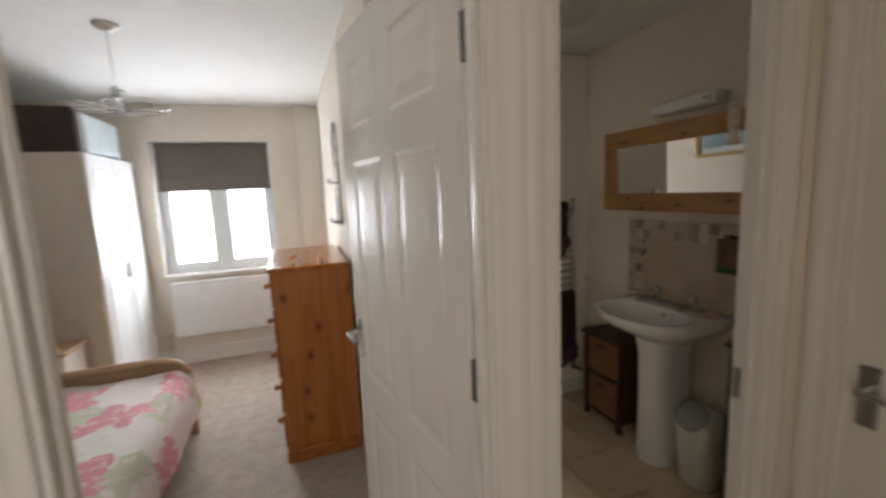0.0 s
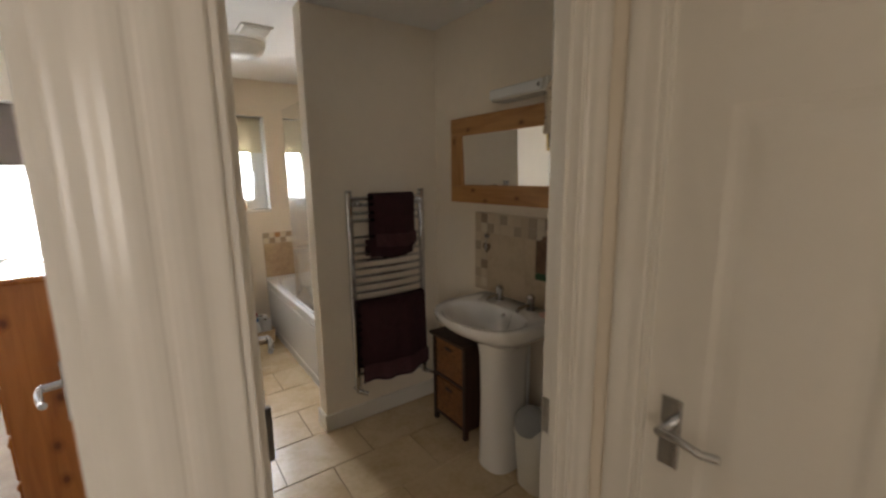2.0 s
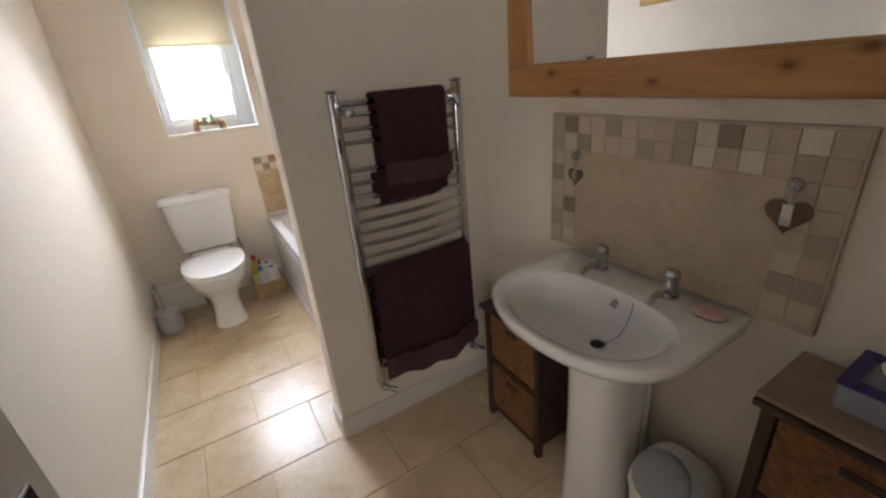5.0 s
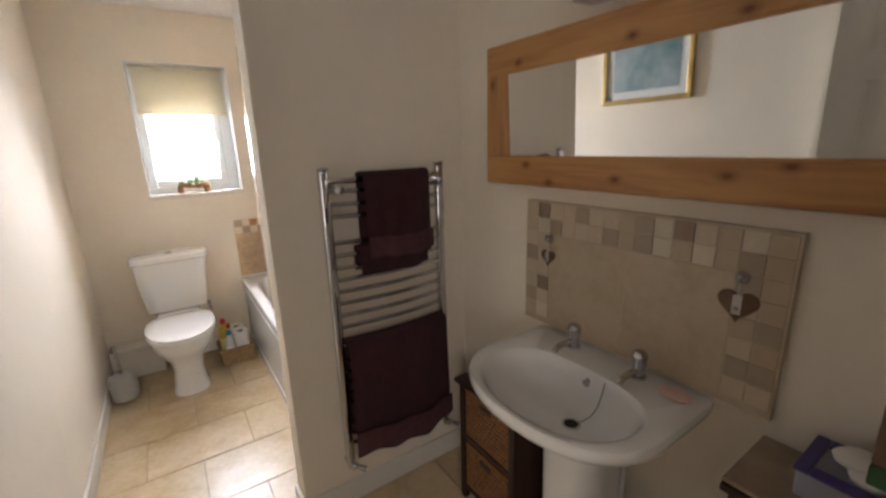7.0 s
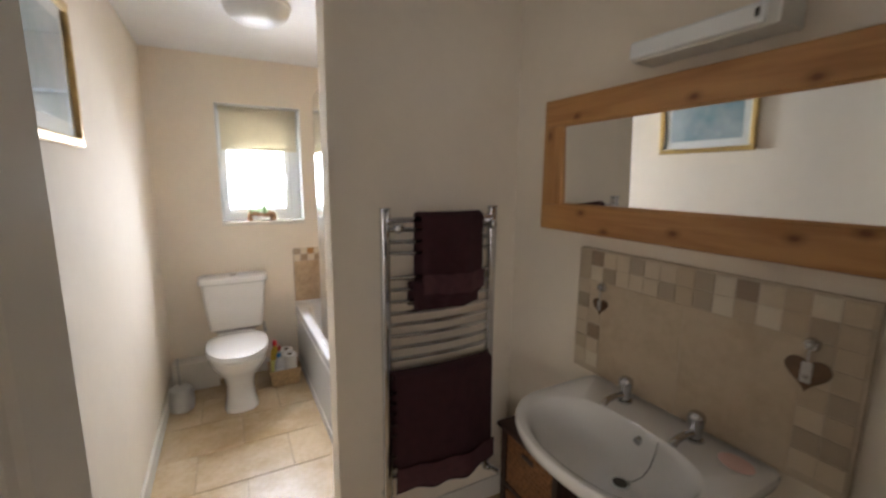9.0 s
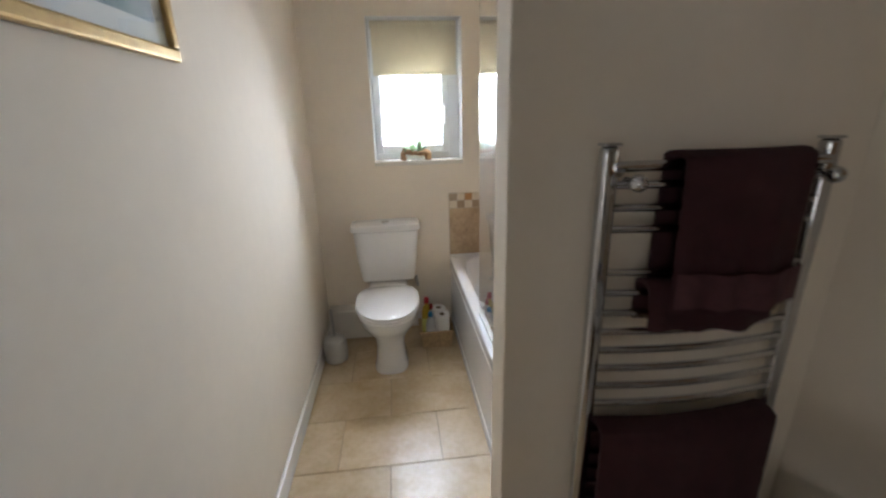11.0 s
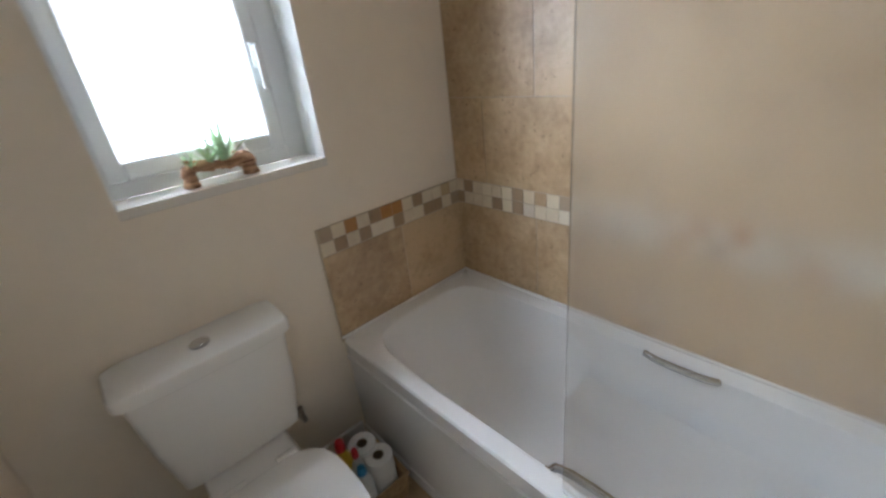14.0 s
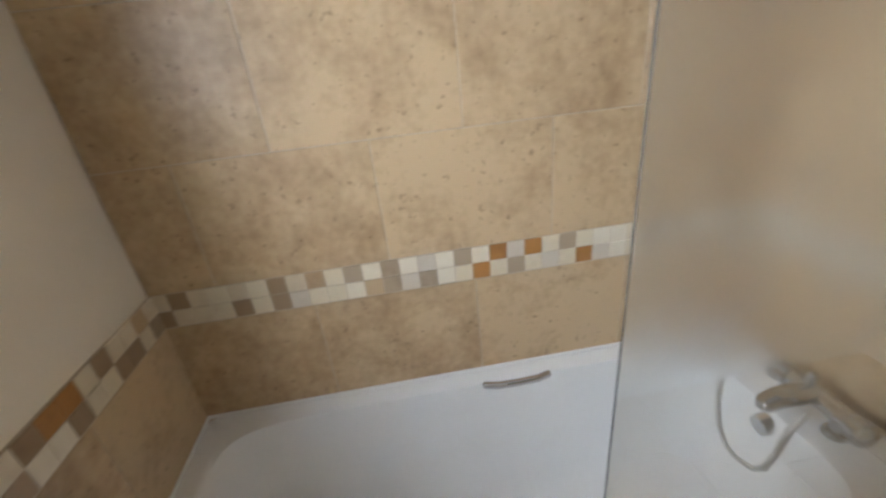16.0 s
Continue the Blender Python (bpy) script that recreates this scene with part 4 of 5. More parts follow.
hung_towel(1.565, 1.835, 1.41, 1.088, 1.06, 2.458, 2.535, 0.006, "dark aubergine hand towel folded over the towel rail", ((1.105, 1.18),))
hung_towel(1.535, 1.828, 1.145, 1.042, 1.05, 2.474, 2.53, 0.004, "dark aubergine flannel folded over the towel rail")
hung_towel(1.462, 1.90, 0.79, 0.285, 0.36, 2.462, 2.535, 0.014, "dark aubergine bath towel draped over the towel rail", ((0.31, 0.405),), 0.02)

# ---- mirror, splashback, strip light ----
mirror = thing("wall_mirror", (2.05, 1.73, 1.36), "long wall mirror in a knotty pine frame", "mirror")
MY0, MY1, MZ0, MZ1, FW = 1.13, 2.344, 1.353, 1.829, 0.105
for nm, y0, y1, z0, z1, m in (("frame_rail", MY0, MY1, MZ0, MZ0 + 0.095, M_PINE), ("frame_rail", MY0, MY1, MZ1 - 0.095, MZ1, M_PINE), ("frame_stile", MY0, MY0 + FW, MZ0 + 0.095, MZ1 - 0.095, M_PINE_V), ("frame_stile", MY1 - FW, MY1, MZ0 + 0.095, MZ1 - 0.095, M_PINE_V)):
    part(nm, box(bmesh.new(), 2.030, 2.078, y0, y1, z0, z1, bevel=0.004), m, mirror, "knotty pine")
part("bead", boxes((2.034, 2.046, MY0 + FW - 0.004, MY1 - FW + 0.004, MZ0 + 0.091, MZ0 + 0.101), (2.034, 2.046, MY0 + FW - 0.004, MY1 - FW + 0.004, MZ1 - 0.101, MZ1 - 0.091), bevel=0.002), M_PINE, mirror)
part("mirror_glass", loft(bmesh.new(), [[(2.043, y, MZ0 + 0.088), (2.047, y, MZ0 + 0.088), (2.0388, y, MZ1 - 0.088), (2.0348, y, MZ1 - 0.088)] for y in (MY0 + FW - 0.01, MY1 - FW + 0.01)], True, True), M_MIRROR, mirror, "silvered mirror glass")

SY0, SY1, SZ0, SZ1 = 1.370, 2.150, 0.853, 1.297
splash = thing("splashback", (2.075, 1.76, 0.852), "travertine splashback with a mosaic border above the basin", "splashback")
part("backing", boxes((2.0605, 2.0795, SY0 - 0.004, SY1 + 0.004, SZ0, SZ1 + 0.004), bevel=0.001), M_SPLASHGROUT, splash, "tan grout bed")
MOSAIC = [((0.60, 0.50, 0.37), (0.53, 0.43, 0.31)), ((0.50, 0.40, 0.28), (0.44, 0.345, 0.24)), ((0.68, 0.60, 0.48), (0.61, 0.53, 0.41)), ((0.30, 0.22, 0.15), (0.24, 0.17, 0.115)), ((0.40, 0.32, 0.23), (0.34, 0.265, 0.185))]
M_SPLASH = stone_tile("splash_stone", (0.56, 0.45, 0.32), (0.44, 0.34, 0.225), 0.4, pits=False, vary=0.2)
M_MOSAIC = [stone_tile("mosaic_stone", a, b, 0.35, pits=False, vary=0.5) for a, b in MOSAIC]
rnd = random.Random(7)


def tile_mesh(name, w, h, d, bevel=0.0015):
    """One tile, centred, lying in the yz plane with its face towards -x."""
    bm = box(bmesh.new(), -d, 0, -w / 2, w / 2, -h / 2, h / 2)
    top = [e for e in bm.edges if all(v.co.x < -d * 0.5 for v in e.verts)]
    bmesh.ops.bevel(bm, geom=top, offset=bevel, segments=1, affect="EDGES")
    bmesh.ops.recalc_face_normals(bm, faces=bm.faces)
    me = bpy.data.meshes.new(name)
    bm.to_mesh(me)
    bm.free()
    return me


def lay(name, me, material, parent, at, turn=0.0):
    """Sets one tile piece on shared mesh data."""
    ob = new(name, me)
    if not me.materials:
        me.materials.append(material)
    ob.material_slots[0].link = "OBJECT"
    ob.material_slots[0].material = material
    ob.matrix_basis = pose(*at, 0, 0, turn)
    ob.parent = parent
    if parent.parent is None:
        ob.matrix_parent_inverse = parent.matrix_basis.inverted()
    return ob


BAND = [((0.70, 0.61, 0.46), (0.60, 0.50, 0.36)), ((0.76, 0.69, 0.565), (0.67, 0.585, 0.46)), ((0.50, 0.36, 0.21), (0.40, 0.27, 0.15)), ((0.34, 0.235, 0.14), (0.23, 0.15, 0.085)), ((0.40, 0.185, 0.05), (0.25, 0.105, 0.028)), ((0.40, 0.305, 0.205), (0.28, 0.205, 0.13)), ((0.62, 0.55, 0.46), (0.53, 0.46, 0.37))]
M_BAND = [stone_tile("band_stone", a, b, 0.3, pits=False, vary=0.5) for a, b in BAND]


M_BAND = dict(zip("lwtbogs", M_BAND))
M_MOSAIC = dict(zip("lmwdb", M_MOSAIC))

small = tile_mesh("mosaic_tile", 0.0500, 0.0505, 0.0095, 0.001)
BORDER = ("mdllbllmbwdlmwm", "mwblllbmbwmwmbm", "ll...........bm", "bl...........lm", "ll...........mb", "ld...........lm", "ml...........bb", "lw...........ll")
for r, row_letters in enumerate(BORDER):
    for j, shade in enumerate(row_letters):
        if shade != ".":
            lay("mosaic_tile", small, M_MOSAIC[shade], splash, (2.067 - rnd.uniform(0, 0.0012), SY1 - 0.0265 - j * 0.0519, SZ1 - 0.027 - r * 0.0525))
zc = (SZ0 + SZ1 - 0.106) / 2
for ya, yb in ((1.4775, 1.7555), (1.7585, 2.0435)):
    lay("tile", tile_mesh("splash_tile", yb - ya, SZ1 - 0.106 - SZ0 - 0.002, 0.008), M_SPLASH, splash, (2.067, (ya + yb) / 2, zc))


def heart_hook(y, z, size, label):
    root = thing("heart_hook", (2.058, y, z), label, "hook", "hearts on the splashback")
    part("suction_cup", ball(cyl(bmesh.new(), (2.058, y, z + 0.065), (2.046, y, z + 0.065), 0.017, 0.012, 18), (2.046, y, z + 0.065), 0.010), M_CHROME, root, "", True)
    part("wire", tube(bmesh.new(), [(2.047, y, z + 0.06), (2.046, y, z + 0.035), (2.047, y, z + 0.012)], 0.0022, 6), M_BRUSHED, root, "thin metal wire")
    part("clip", box(bmesh.new(), 2.0445, 2.0482, y - size * 0.22, y + size * 0.22, z - size * 0.5, z + size * 0.55, bevel=0.0012), M_BRUSHED, root, "dull metal clip")
    pts = []
    for k in range(34):
        t = 2 * math.pi * k / 36
        pts.append((16 * math.sin(t) ** 3 / 17 * size, (13 * math.cos(t) - 5 * math.cos(2 * t) - 2 * math.cos(3 * t) - math.cos(4 * t)) / 17 * size))
    bm = bmesh.new()
    loft(bm, [[(x, y + a * g, z + b * g) for a, b in pts] for x, g in ((2.056, 0.96), (2.053, 1.0), (2.050, 1.0), (2.0485, 0.94))], True, True)
    part("heart", bm, M_DARKHEART, root, "dark brown heart", True)
    part("small_heart", ball(bmesh.new(), (2.0445, y, z - 0.008), 0.006, 0.4, 1, 1), M_CHROME, root, "", True)
    return root


M_DARKHEART = mat("dark_heart", (0.15, 0.078, 0.036), 0.4, spread=0.3, scale=40)
heart_hook(1.463, 1.117, 0.046, "brown heart on a chrome suction hook on the splashback")
heart_hook(2.043, 1.110, 0.032, "small brown heart on a chrome suction hook on the splashback")

lamp = thing("strip_light", (2.03, 1.72, 1.87), "white shaver strip light above the mirror, unlit", "wall light")
part("body", box(bmesh.new(), 1.985, 2.079, 1.585, 1.94, 1.868, 1.925, bevel=0.006), M_PLASTIC, lamp)
part("diffuser", box(bmesh.new(), 1.968, 1.986, 1.60, 1.935, 1.873, 1.920, bevel=0.007), M_UPVC, lamp, "white plastic diffuser")
part("end_cap", box(bmesh.new(), 1.975, 2.079, 1.572, 1.586, 1.866, 1.927, bevel=0.004), M_PLASTIC, lamp, "white plastic end cap")
part("switch", box(bmesh.new(), 1.962, 1.968, 1.610, 1.616, 1.888, 1.905, bevel=0.001), M_DARKMETAL, lamp, "dark switch")

# ---- basket drawer units, bin, what stands on them ----
def basket_unit(y0, y1, top, rows, label):
    """A dark wooden frame with woven basket drawers."""
    x0, x1 = 1.855, 2.062
    root = thing("basket_unit", ((x0 + x1) / 2, (y0 + y1) / 2, 0), label, "drawer unit", "basket units beside the basin")
    part("top", box(bmesh.new(), x0 - 0.018, x1, y0 - 0.012, y1 + 0.012, top - 0.018, top, bevel=0.004), M_DARKWOOD, root)
    for lx in (x0, x1 - 0.028):
        for ly in (y0, y1 - 0.028):
            part("leg", box(bmesh.new(), lx, lx + 0.028, ly, ly + 0.028, 0, top - 0.018, bevel=0.003), M_DARKWOOD, root)
    part("back_panel", box(bmesh.new(), x1 - 0.02, x1 - 0.012, y0 + 0.028, y1 - 0.028, 0.05, top - 0.02), M_DARKWOOD, root)
    for sy in (y0 + 0.006, y1 - 0.014):
        part("side_panel", box(bmesh.new(), x0 + 0.028, x1 - 0.028, sy, sy + 0.008, 0.05, top - 0.02), M_DARKWOOD, root)
    h = (top - 0.02 - 0.05) / rows
    for r in range(rows):
        z0 = 0.05 + r * h
        part("rail", box(bmesh.new(), x0 + 0.004, x0 + 0.024, y0 + 0.028, y1 - 0.028, z0, z0 + 0.018, bevel=0.002), M_DARKWOOD, root)
        bm = bmesh.new()
        rings = []
        for k in range(45):
            bow = 0.0026 * abs(math.sin(k * math.pi / 4))
            z = z0 + 0.022 + (h - 0.036) * k / 44
            ya, yb = y0 + 0.034 - bow, y1 - 0.034 + bow
            front = [(x0 + 0.006 - bow + 0.0022 * ((q + k // 4) % 2), ya + (yb - ya) * q / 24, z) for q in range(25)]
            rings.append(front + [(x1 - 0.03, yb, z), (x1 - 0.03, ya, z)])
        loft(bm, rings, True, True)
        drawer = part("basket_drawer", bm, M_BASKET, root, "brown woven basket drawer")
        yc = (y0 + y1) / 2
        # A solid dark strip stands in for the shaded handle opening.
        part("handle_slot", box(bmesh.new(), x0 - 0.001, x0 + 0.004, yc - 0.032, yc + 0.032, z0 + h - 0.062, z0 + h - 0.042, bevel=0.002), M_DARKWOOD, drawer, "dark strip for the shade in a handle slot")
    return root


basket_unit(1.995, 2.315, 0.58, 2, "dark wooden unit with two woven basket drawers beside the basin")
basket_unit(1.03, 1.36, 0.805, 3, "tall dark wooden unit with woven basket drawers")
tr = tagged(part("tray_top", box(bmesh.new(), 1.845, 2.06, 1.02, 1.372, 0.806, 0.816, bevel=0.002), mat("worn_pale_board", (0.36, 0.27, 0.19), 0.55, spread=0.25, scale=25)), "worn pale board lying on the tall unit", "board")
tb = thing("wipes_box", (1.96, 1.2, 0.816), "purple and clear plastic box with white tissues standing open", "box")
M_PURPLE = mat("purple_plastic", (0.055, 0.035, 0.20), 0.3, spread=0.1, scale=20)
part("box", boxes((1.905, 2.045, 1.06, 1.275, 0.817, 0.874), bevel=0.006), mat("clear_grey_plastic", (0.36, 0.37, 0.42), 0.2, spread=0.1, scale=15), tb, "grey translucent side")
part("lid_rim", boxes((1.90, 2.05, 1.055, 1.075, 0.874, 0.882), (1.90, 2.05, 1.255, 1.28, 0.874, 0.882), (1.90, 1.93, 1.075, 1.255, 0.874, 0.882), (2.02, 2.05, 1.075, 1.255, 0.874, 0.882), bevel=0.003), M_PURPLE, tb, "purple rim")
bm = bmesh.new()
for k in range(9):
    a = k * 0.7
    ball(bm, (1.975 + 0.022 * math.cos(a), 1.165 + 0.05 * math.sin(a * 1.3), 0.884 + 0.008 * (k % 3)), 0.024, 1.1, 1.3, 0.7, 10)
part("tissues", bm, mat("white_tissue", (0.80, 0.78, 0.74), 0.9, bump=0.6, bump_scale=60), tb, "crumpled white tissue", True)

pbin = thing("pedal_bin", (1.95, 1.50, 0), "white plastic swing bin with a grey flap beside the basin", "bin")
bcx, bcy = 1.945, 1.53
part("body", loft(bmesh.new(), [oval(bcx, bcy, z, r, r, r * 0.98, 3, 3, 40) for z, r in ((0.0, 0.082), (0.01, 0.088), (0.15, 0.098), (0.27, 0.107), (0.285, 0.112), (0.30, 0.110))], True, True), M_PLASTIC, pbin, smooth=True)
dome = [oval(bcx, bcy, 0.30 + 0.085 * math.sin(a), 0.110 * math.cos(a) ** 0.8, 0.110 * math.cos(a) ** 0.8, 0.108 * math.cos(a) ** 0.8, 3, 3, 40) for a in (0.0, 0.25, 0.5, 0.75, 1.0, 1.25, 1.45)]
part("dome_lid", loft(bmesh.new(), dome, False, True), M_PLASTIC, pbin, "white domed lid", True)
fl = ball(bmesh.new(), (0, 0, 0), 0.078, 1, 1, 0.28, 24)
bmesh.ops.transform(fl, matrix=pose(bcx - 0.068, bcy + 0.006, 0.362, 0, -47, 6), verts=fl.verts)
part("flap", fl, M_GREYPLASTIC, pbin, "grey swing flap", True)

crate = thing("wall_crate", (1.65, 1.07, 1.17), "old wooden wall crate with a green painted stripe", "crate")
M_CRATE = wood("weathered_crate", (0.17, 0.095, 0.052), (0.075, 0.040, 0.024), axis=0, rough=0.7, scale=1.4)
M_GREEN = mat("green_stripe_paint", (0.024, 0.085, 0.03), 0.6, spread=0.3, scale=30)
M_RED = mat("dark_red_lining", (0.075, 0.014, 0.012), 0.7, spread=0.3, scale=20)
K0, K1, KY, KZ0, KZ1 = 1.452, 1.86, 1.142, 1.200, 1.318
part("base", box(bmesh.new(), K0 + 0.012, K1 - 0.012, L2 + 0.004, KY - 0.012, KZ0, KZ0 + 0.012), M_CRATE, crate)
part("lining", box(bmesh.new(), K0 + 0.013, K1 - 0.013, L2 + 0.016, KY - 0.013, KZ0 + 0.0125, KZ0 + 0.06), M_RED, crate, "dark red lining")
for nm, r in (("end_board", (K0, K0 + 0.012, L2 + 0.002, KY)), ("end_board", (K1 - 0.012, K1, L2 + 0.002, KY)), ("side_board", (K0 + 0.012, K1 - 0.012, KY - 0.012, KY)), ("side_board", (K0 + 0.012, K1 - 0.012, L2 + 0.002, L2 + 0.014))):
    b_ = part(nm, box(bmesh.new(), *r, KZ0 + 0.021, KZ1, bevel=0.003), M_CRATE, crate)
    part("stripe", box(bmesh.new(), *r, KZ0, KZ0 + 0.020, bevel=0.002), M_GREEN, b_, "green painted stripe")
part("corner_block", box(bmesh.new(), K0 + 0.012, K0 + 0.035, KY - 0.035, KY - 0.012, KZ0 + 0.05, KZ1 + 0.012, bevel=0.003), M_CRATE, crate)

cord = thing("light_pull", (1.475, 1.12, H), "light pull cord with a spotted cloth ornament", "pull cord")
part("cord", tube(bmesh.new(), [(1.475, 1.12, H), (1.475, 1.12, 2.1), (1.475, 1.12, 1.755)], 0.0016, 6), M_PLASTIC, cord)
part("ceiling_switch", cyl(bmesh.new(), (1.475, 1.12, H - 0.028), (1.475, 1.12, H), 0.036, 0.04, 20), M_PLASTIC, cord, "white switch housing", True)
M_CLOTH = mat("cream_cloth", (0.66, 0.58, 0.45), 0.85, spread=0.1, scale=40, bump=0.4, bump_scale=200)
part("ornament", loft(bmesh.new(), [oval(1.475, 1.12, z - 0.032, 0.55 * r, 0.55 * r, r * 0.86, 2, 2, 20) for z, r in ((1.655, 0.018), (1.658, 0.027), (1.685, 0.023), (1.71, 0.020), (1.74, 0.024), (1.77, 0.022), (1.79, 0.012), (1.80, 0.004))], True, True), M_CLOTH, cord, "cream cloth ornament", True)
for dy, z in ((0.012, 1.70), (-0.012, 1.712), (0.008, 1.738), (-0.010, 1.75), (0.014, 1.765), (-0.004, 1.775)):
    part("spot", ball(bmesh.new(), (1.475 - 0.0100, 1.12 + dy * 0.86, z - 0.032), 0.0036, 0.5, 1, 1, 8), M_DARKHEART, cord, "", True)

# ---- ceiling lamp, vent, picture ----
dome = thing("ceiling_light", (1.13, 3.455, H), "round white ribbed glass ceiling light, unlit", "ceiling light")
part("base", loft(bmesh.new(), [oval(1.13, 3.455, z, r, r, r, 2, 2, 48) for z, r in ((H, 0.158), (H - 0.014, 0.161), (H - 0.022, 0.155))], True, True), M_PLASTIC, dome, smooth=True)
rings = []
for k in range(9):
    a = k / 8 * 1.5
    rr = 0.152 * math.cos(a) ** 0.75
    rings.append(oval(1.13, 3.455, H - 0.022 - 0.078 * math.sin(a), rr, rr, rr, 2, 2, 48))
part("diffuser", loft(bmesh.new(), rings, False, True), mat("opal_glass", (0.70, 0.69, 0.66), 0.5, spread=0.05, scale=30), dome, "opal glass bowl", True)
copy_thing(dome, pose(1.42, 1.92, H))
vent = thing("ceiling_vent", (1.16, 3.13, H), "white square ceiling extractor vent", "vent")
part("frame", box(bmesh.new(), 1.07, 1.25, 3.04, 3.22, H - 0.012, H, bevel=0.004), M_PLASTIC, vent)
for k in range(5):
    part("slat", box(bmesh.new(), 1.085, 1.235, 3.06 + k * 0.03, 3.074 + k * 0.03, H - 0.022, H - 0.012, bevel=0.002), M_PLASTIC, vent)

pic = thing("framed_picture", (BX0, 2.70, 1.62), "abstract teal print in a gilt frame hung on the wall", "picture")
Q0, Q1, QZ0, QZ1 = 2.362, 2.942, 1.632, 2.09
for nm, y0, y1, z0, z1 in (("frame_rail", Q0, Q1, QZ0, QZ0 + 0.03), ("frame_rail", Q0, Q1, QZ1 - 0.03, QZ1), ("frame_stile", Q0, Q0 + 0.03, QZ0 + 0.03, QZ1 - 0.03), ("frame_stile", Q1 - 0.03, Q1, QZ0 + 0.03, QZ1 - 0.03)):
    part(nm, box(bmesh.new(), BX0 + 0.001, BX0 + 0.026, y0, y1, z0, z1, bevel=0.006), M_GOLD, pic)
part("mount", boxes((BX0 + 0.002, BX0 + 0.010, Q0 + 0.028, Q1 - 0.028, QZ0 + 0.028, QZ1 - 0.028)), M_MOUNT, pic, "pale picture mount")
M_PRINT = mat("teal_print", (0.10, 0.24, 0.26), 0.6, scale=3.2, colour2=(0.42, 0.48, 0.50))
part("print", boxes((BX0 + 0.010, BX0 + 0.0115, Q0 + 0.075, Q1 - 0.075, QZ0 + 0.075, QZ1 - 0.075)), M_PRINT, pic, "teal and grey abstract print")
gl = part("glass", boxes((BX0 + 0.014, BX0 + 0.016, Q0 + 0.026, Q1 - 0.026, QZ0 + 0.026, QZ1 - 0.026)), M_PICGLASS, pic, "picture glass")
gl.visible_shadow = False

# ---- beside the toilet ----
brush = thing("toilet_brush", (0.578, 4.15, 0), "toilet brush in a pale grey pot with a metal handle", "toilet brush")
M_POT = mat("grey_frosted_plastic", (0.50, 0.49, 0.46), 0.3, spread=0.08, scale=14)
part("pot", loft(bmesh.new(), [oval(0.578, 4.15, z, r, r, r, 2, 2, 28) for z, r in ((0, 0.062), (0.006, 0.070), (0.06, 0.076), (0.12, 0.073), (0.15, 0.066), (0.166, 0.045), (0.17, 0.016))], True, True), M_POT, brush, smooth=True)
part("handle", cyl(bmesh.new(), (0.578, 4.15, 0.16), (0.575, 4.143, 0.36), 0.007, 0.009), M_BRUSHED, brush, "grey metal handle", True)

bk = thing("wicker_basket", (1.24, 4.27, 0), "small pale wicker basket holding rolls and bottles", "basket")
bm = bmesh.new()
rings = []
for side in (1, -1):
    for k in (range(37) if side > 0 else range(36, -1, -1)):
        g = 0.010 * k / 36 + 0.0022 * abs(math.sin(k * math.pi / 4)) - (0.009 if side < 0 else 0)
        xa, xb, ya, yb, z = 1.145 - g, 1.335 + g, 4.19 - g, 4.37 + g, 0.002 + 0.115 * k / 36
        w_ = lambda q: 0.0018 * ((q + k // 4) % 2)
        rings.append([(xa + (xb - xa) * q / 12, ya - w_(q), z) for q in range(12)] + [(xb + w_(q), ya + (yb - ya) * q / 12, z) for q in range(12)] + [(xb - (xb - xa) * q / 12, yb + w_(q), z) for q in range(12)] + [(xa - w_(q), yb - (yb - ya) * q / 12, z) for q in range(12)])
loft(bm, rings)
part("weave", bm, M_WICKER, bk)
part("base", box(bmesh.new(), 1.153, 1.327, 4.198, 4.362, 0.0, 0.012), M_WICKER, bk)
rim_b = bmesh.new()
tube(rim_b, [(1.132, 4.178, 0.121), (1.348, 4.178, 0.121), (1.349, 4.382, 0.121), (1.131, 4.382, 0.121), (1.132, 4.178, 0.121)], 0.008)
part("rim", rim_b, M_WICKER, bk, "", True)
M_PAPER = mat("white_tissue_paper", (0.82, 0.81, 0.78), 0.9, spread=0.05, scale=30, bump=0.4, bump_scale=150)
for px_, py_, pz in ((1.282, 4.245, 0.128), (1.265, 4.32, 0.142)):
    roll = thing("toilet_roll", (px_, py_, 0.014), "white toilet roll standing in the wicker basket", "toilet roll", "rolls in the basket")
    ring_out = [oval(px_, py_, z, 0.05, 0.05, 0.05, 2, 2, 32) for z in (0.014, pz + 0.088, pz + 0.092)]
    ring_in = [oval(px_, py_, z, 0.020, 0.020, 0.020, 2, 2, 32) for z in (pz + 0.092, pz + 0.01)]
    part("paper", loft(bmesh.new(), ring_out + ring_in, True, True), M_PAPER, roll, smooth=True)
    part("core", loft(bmesh.new(), [oval(px_, py_, z, r, r, r, 2, 2, 24) for z, r in ((pz + 0.02, 0.0198), (pz + 0.0915, 0.0198), (pz + 0.0915, 0.0185), (pz + 0.02, 0.0185))], False, True), mat("card_core", (0.22, 0.16, 0.10), 0.9), roll, "brown card core")


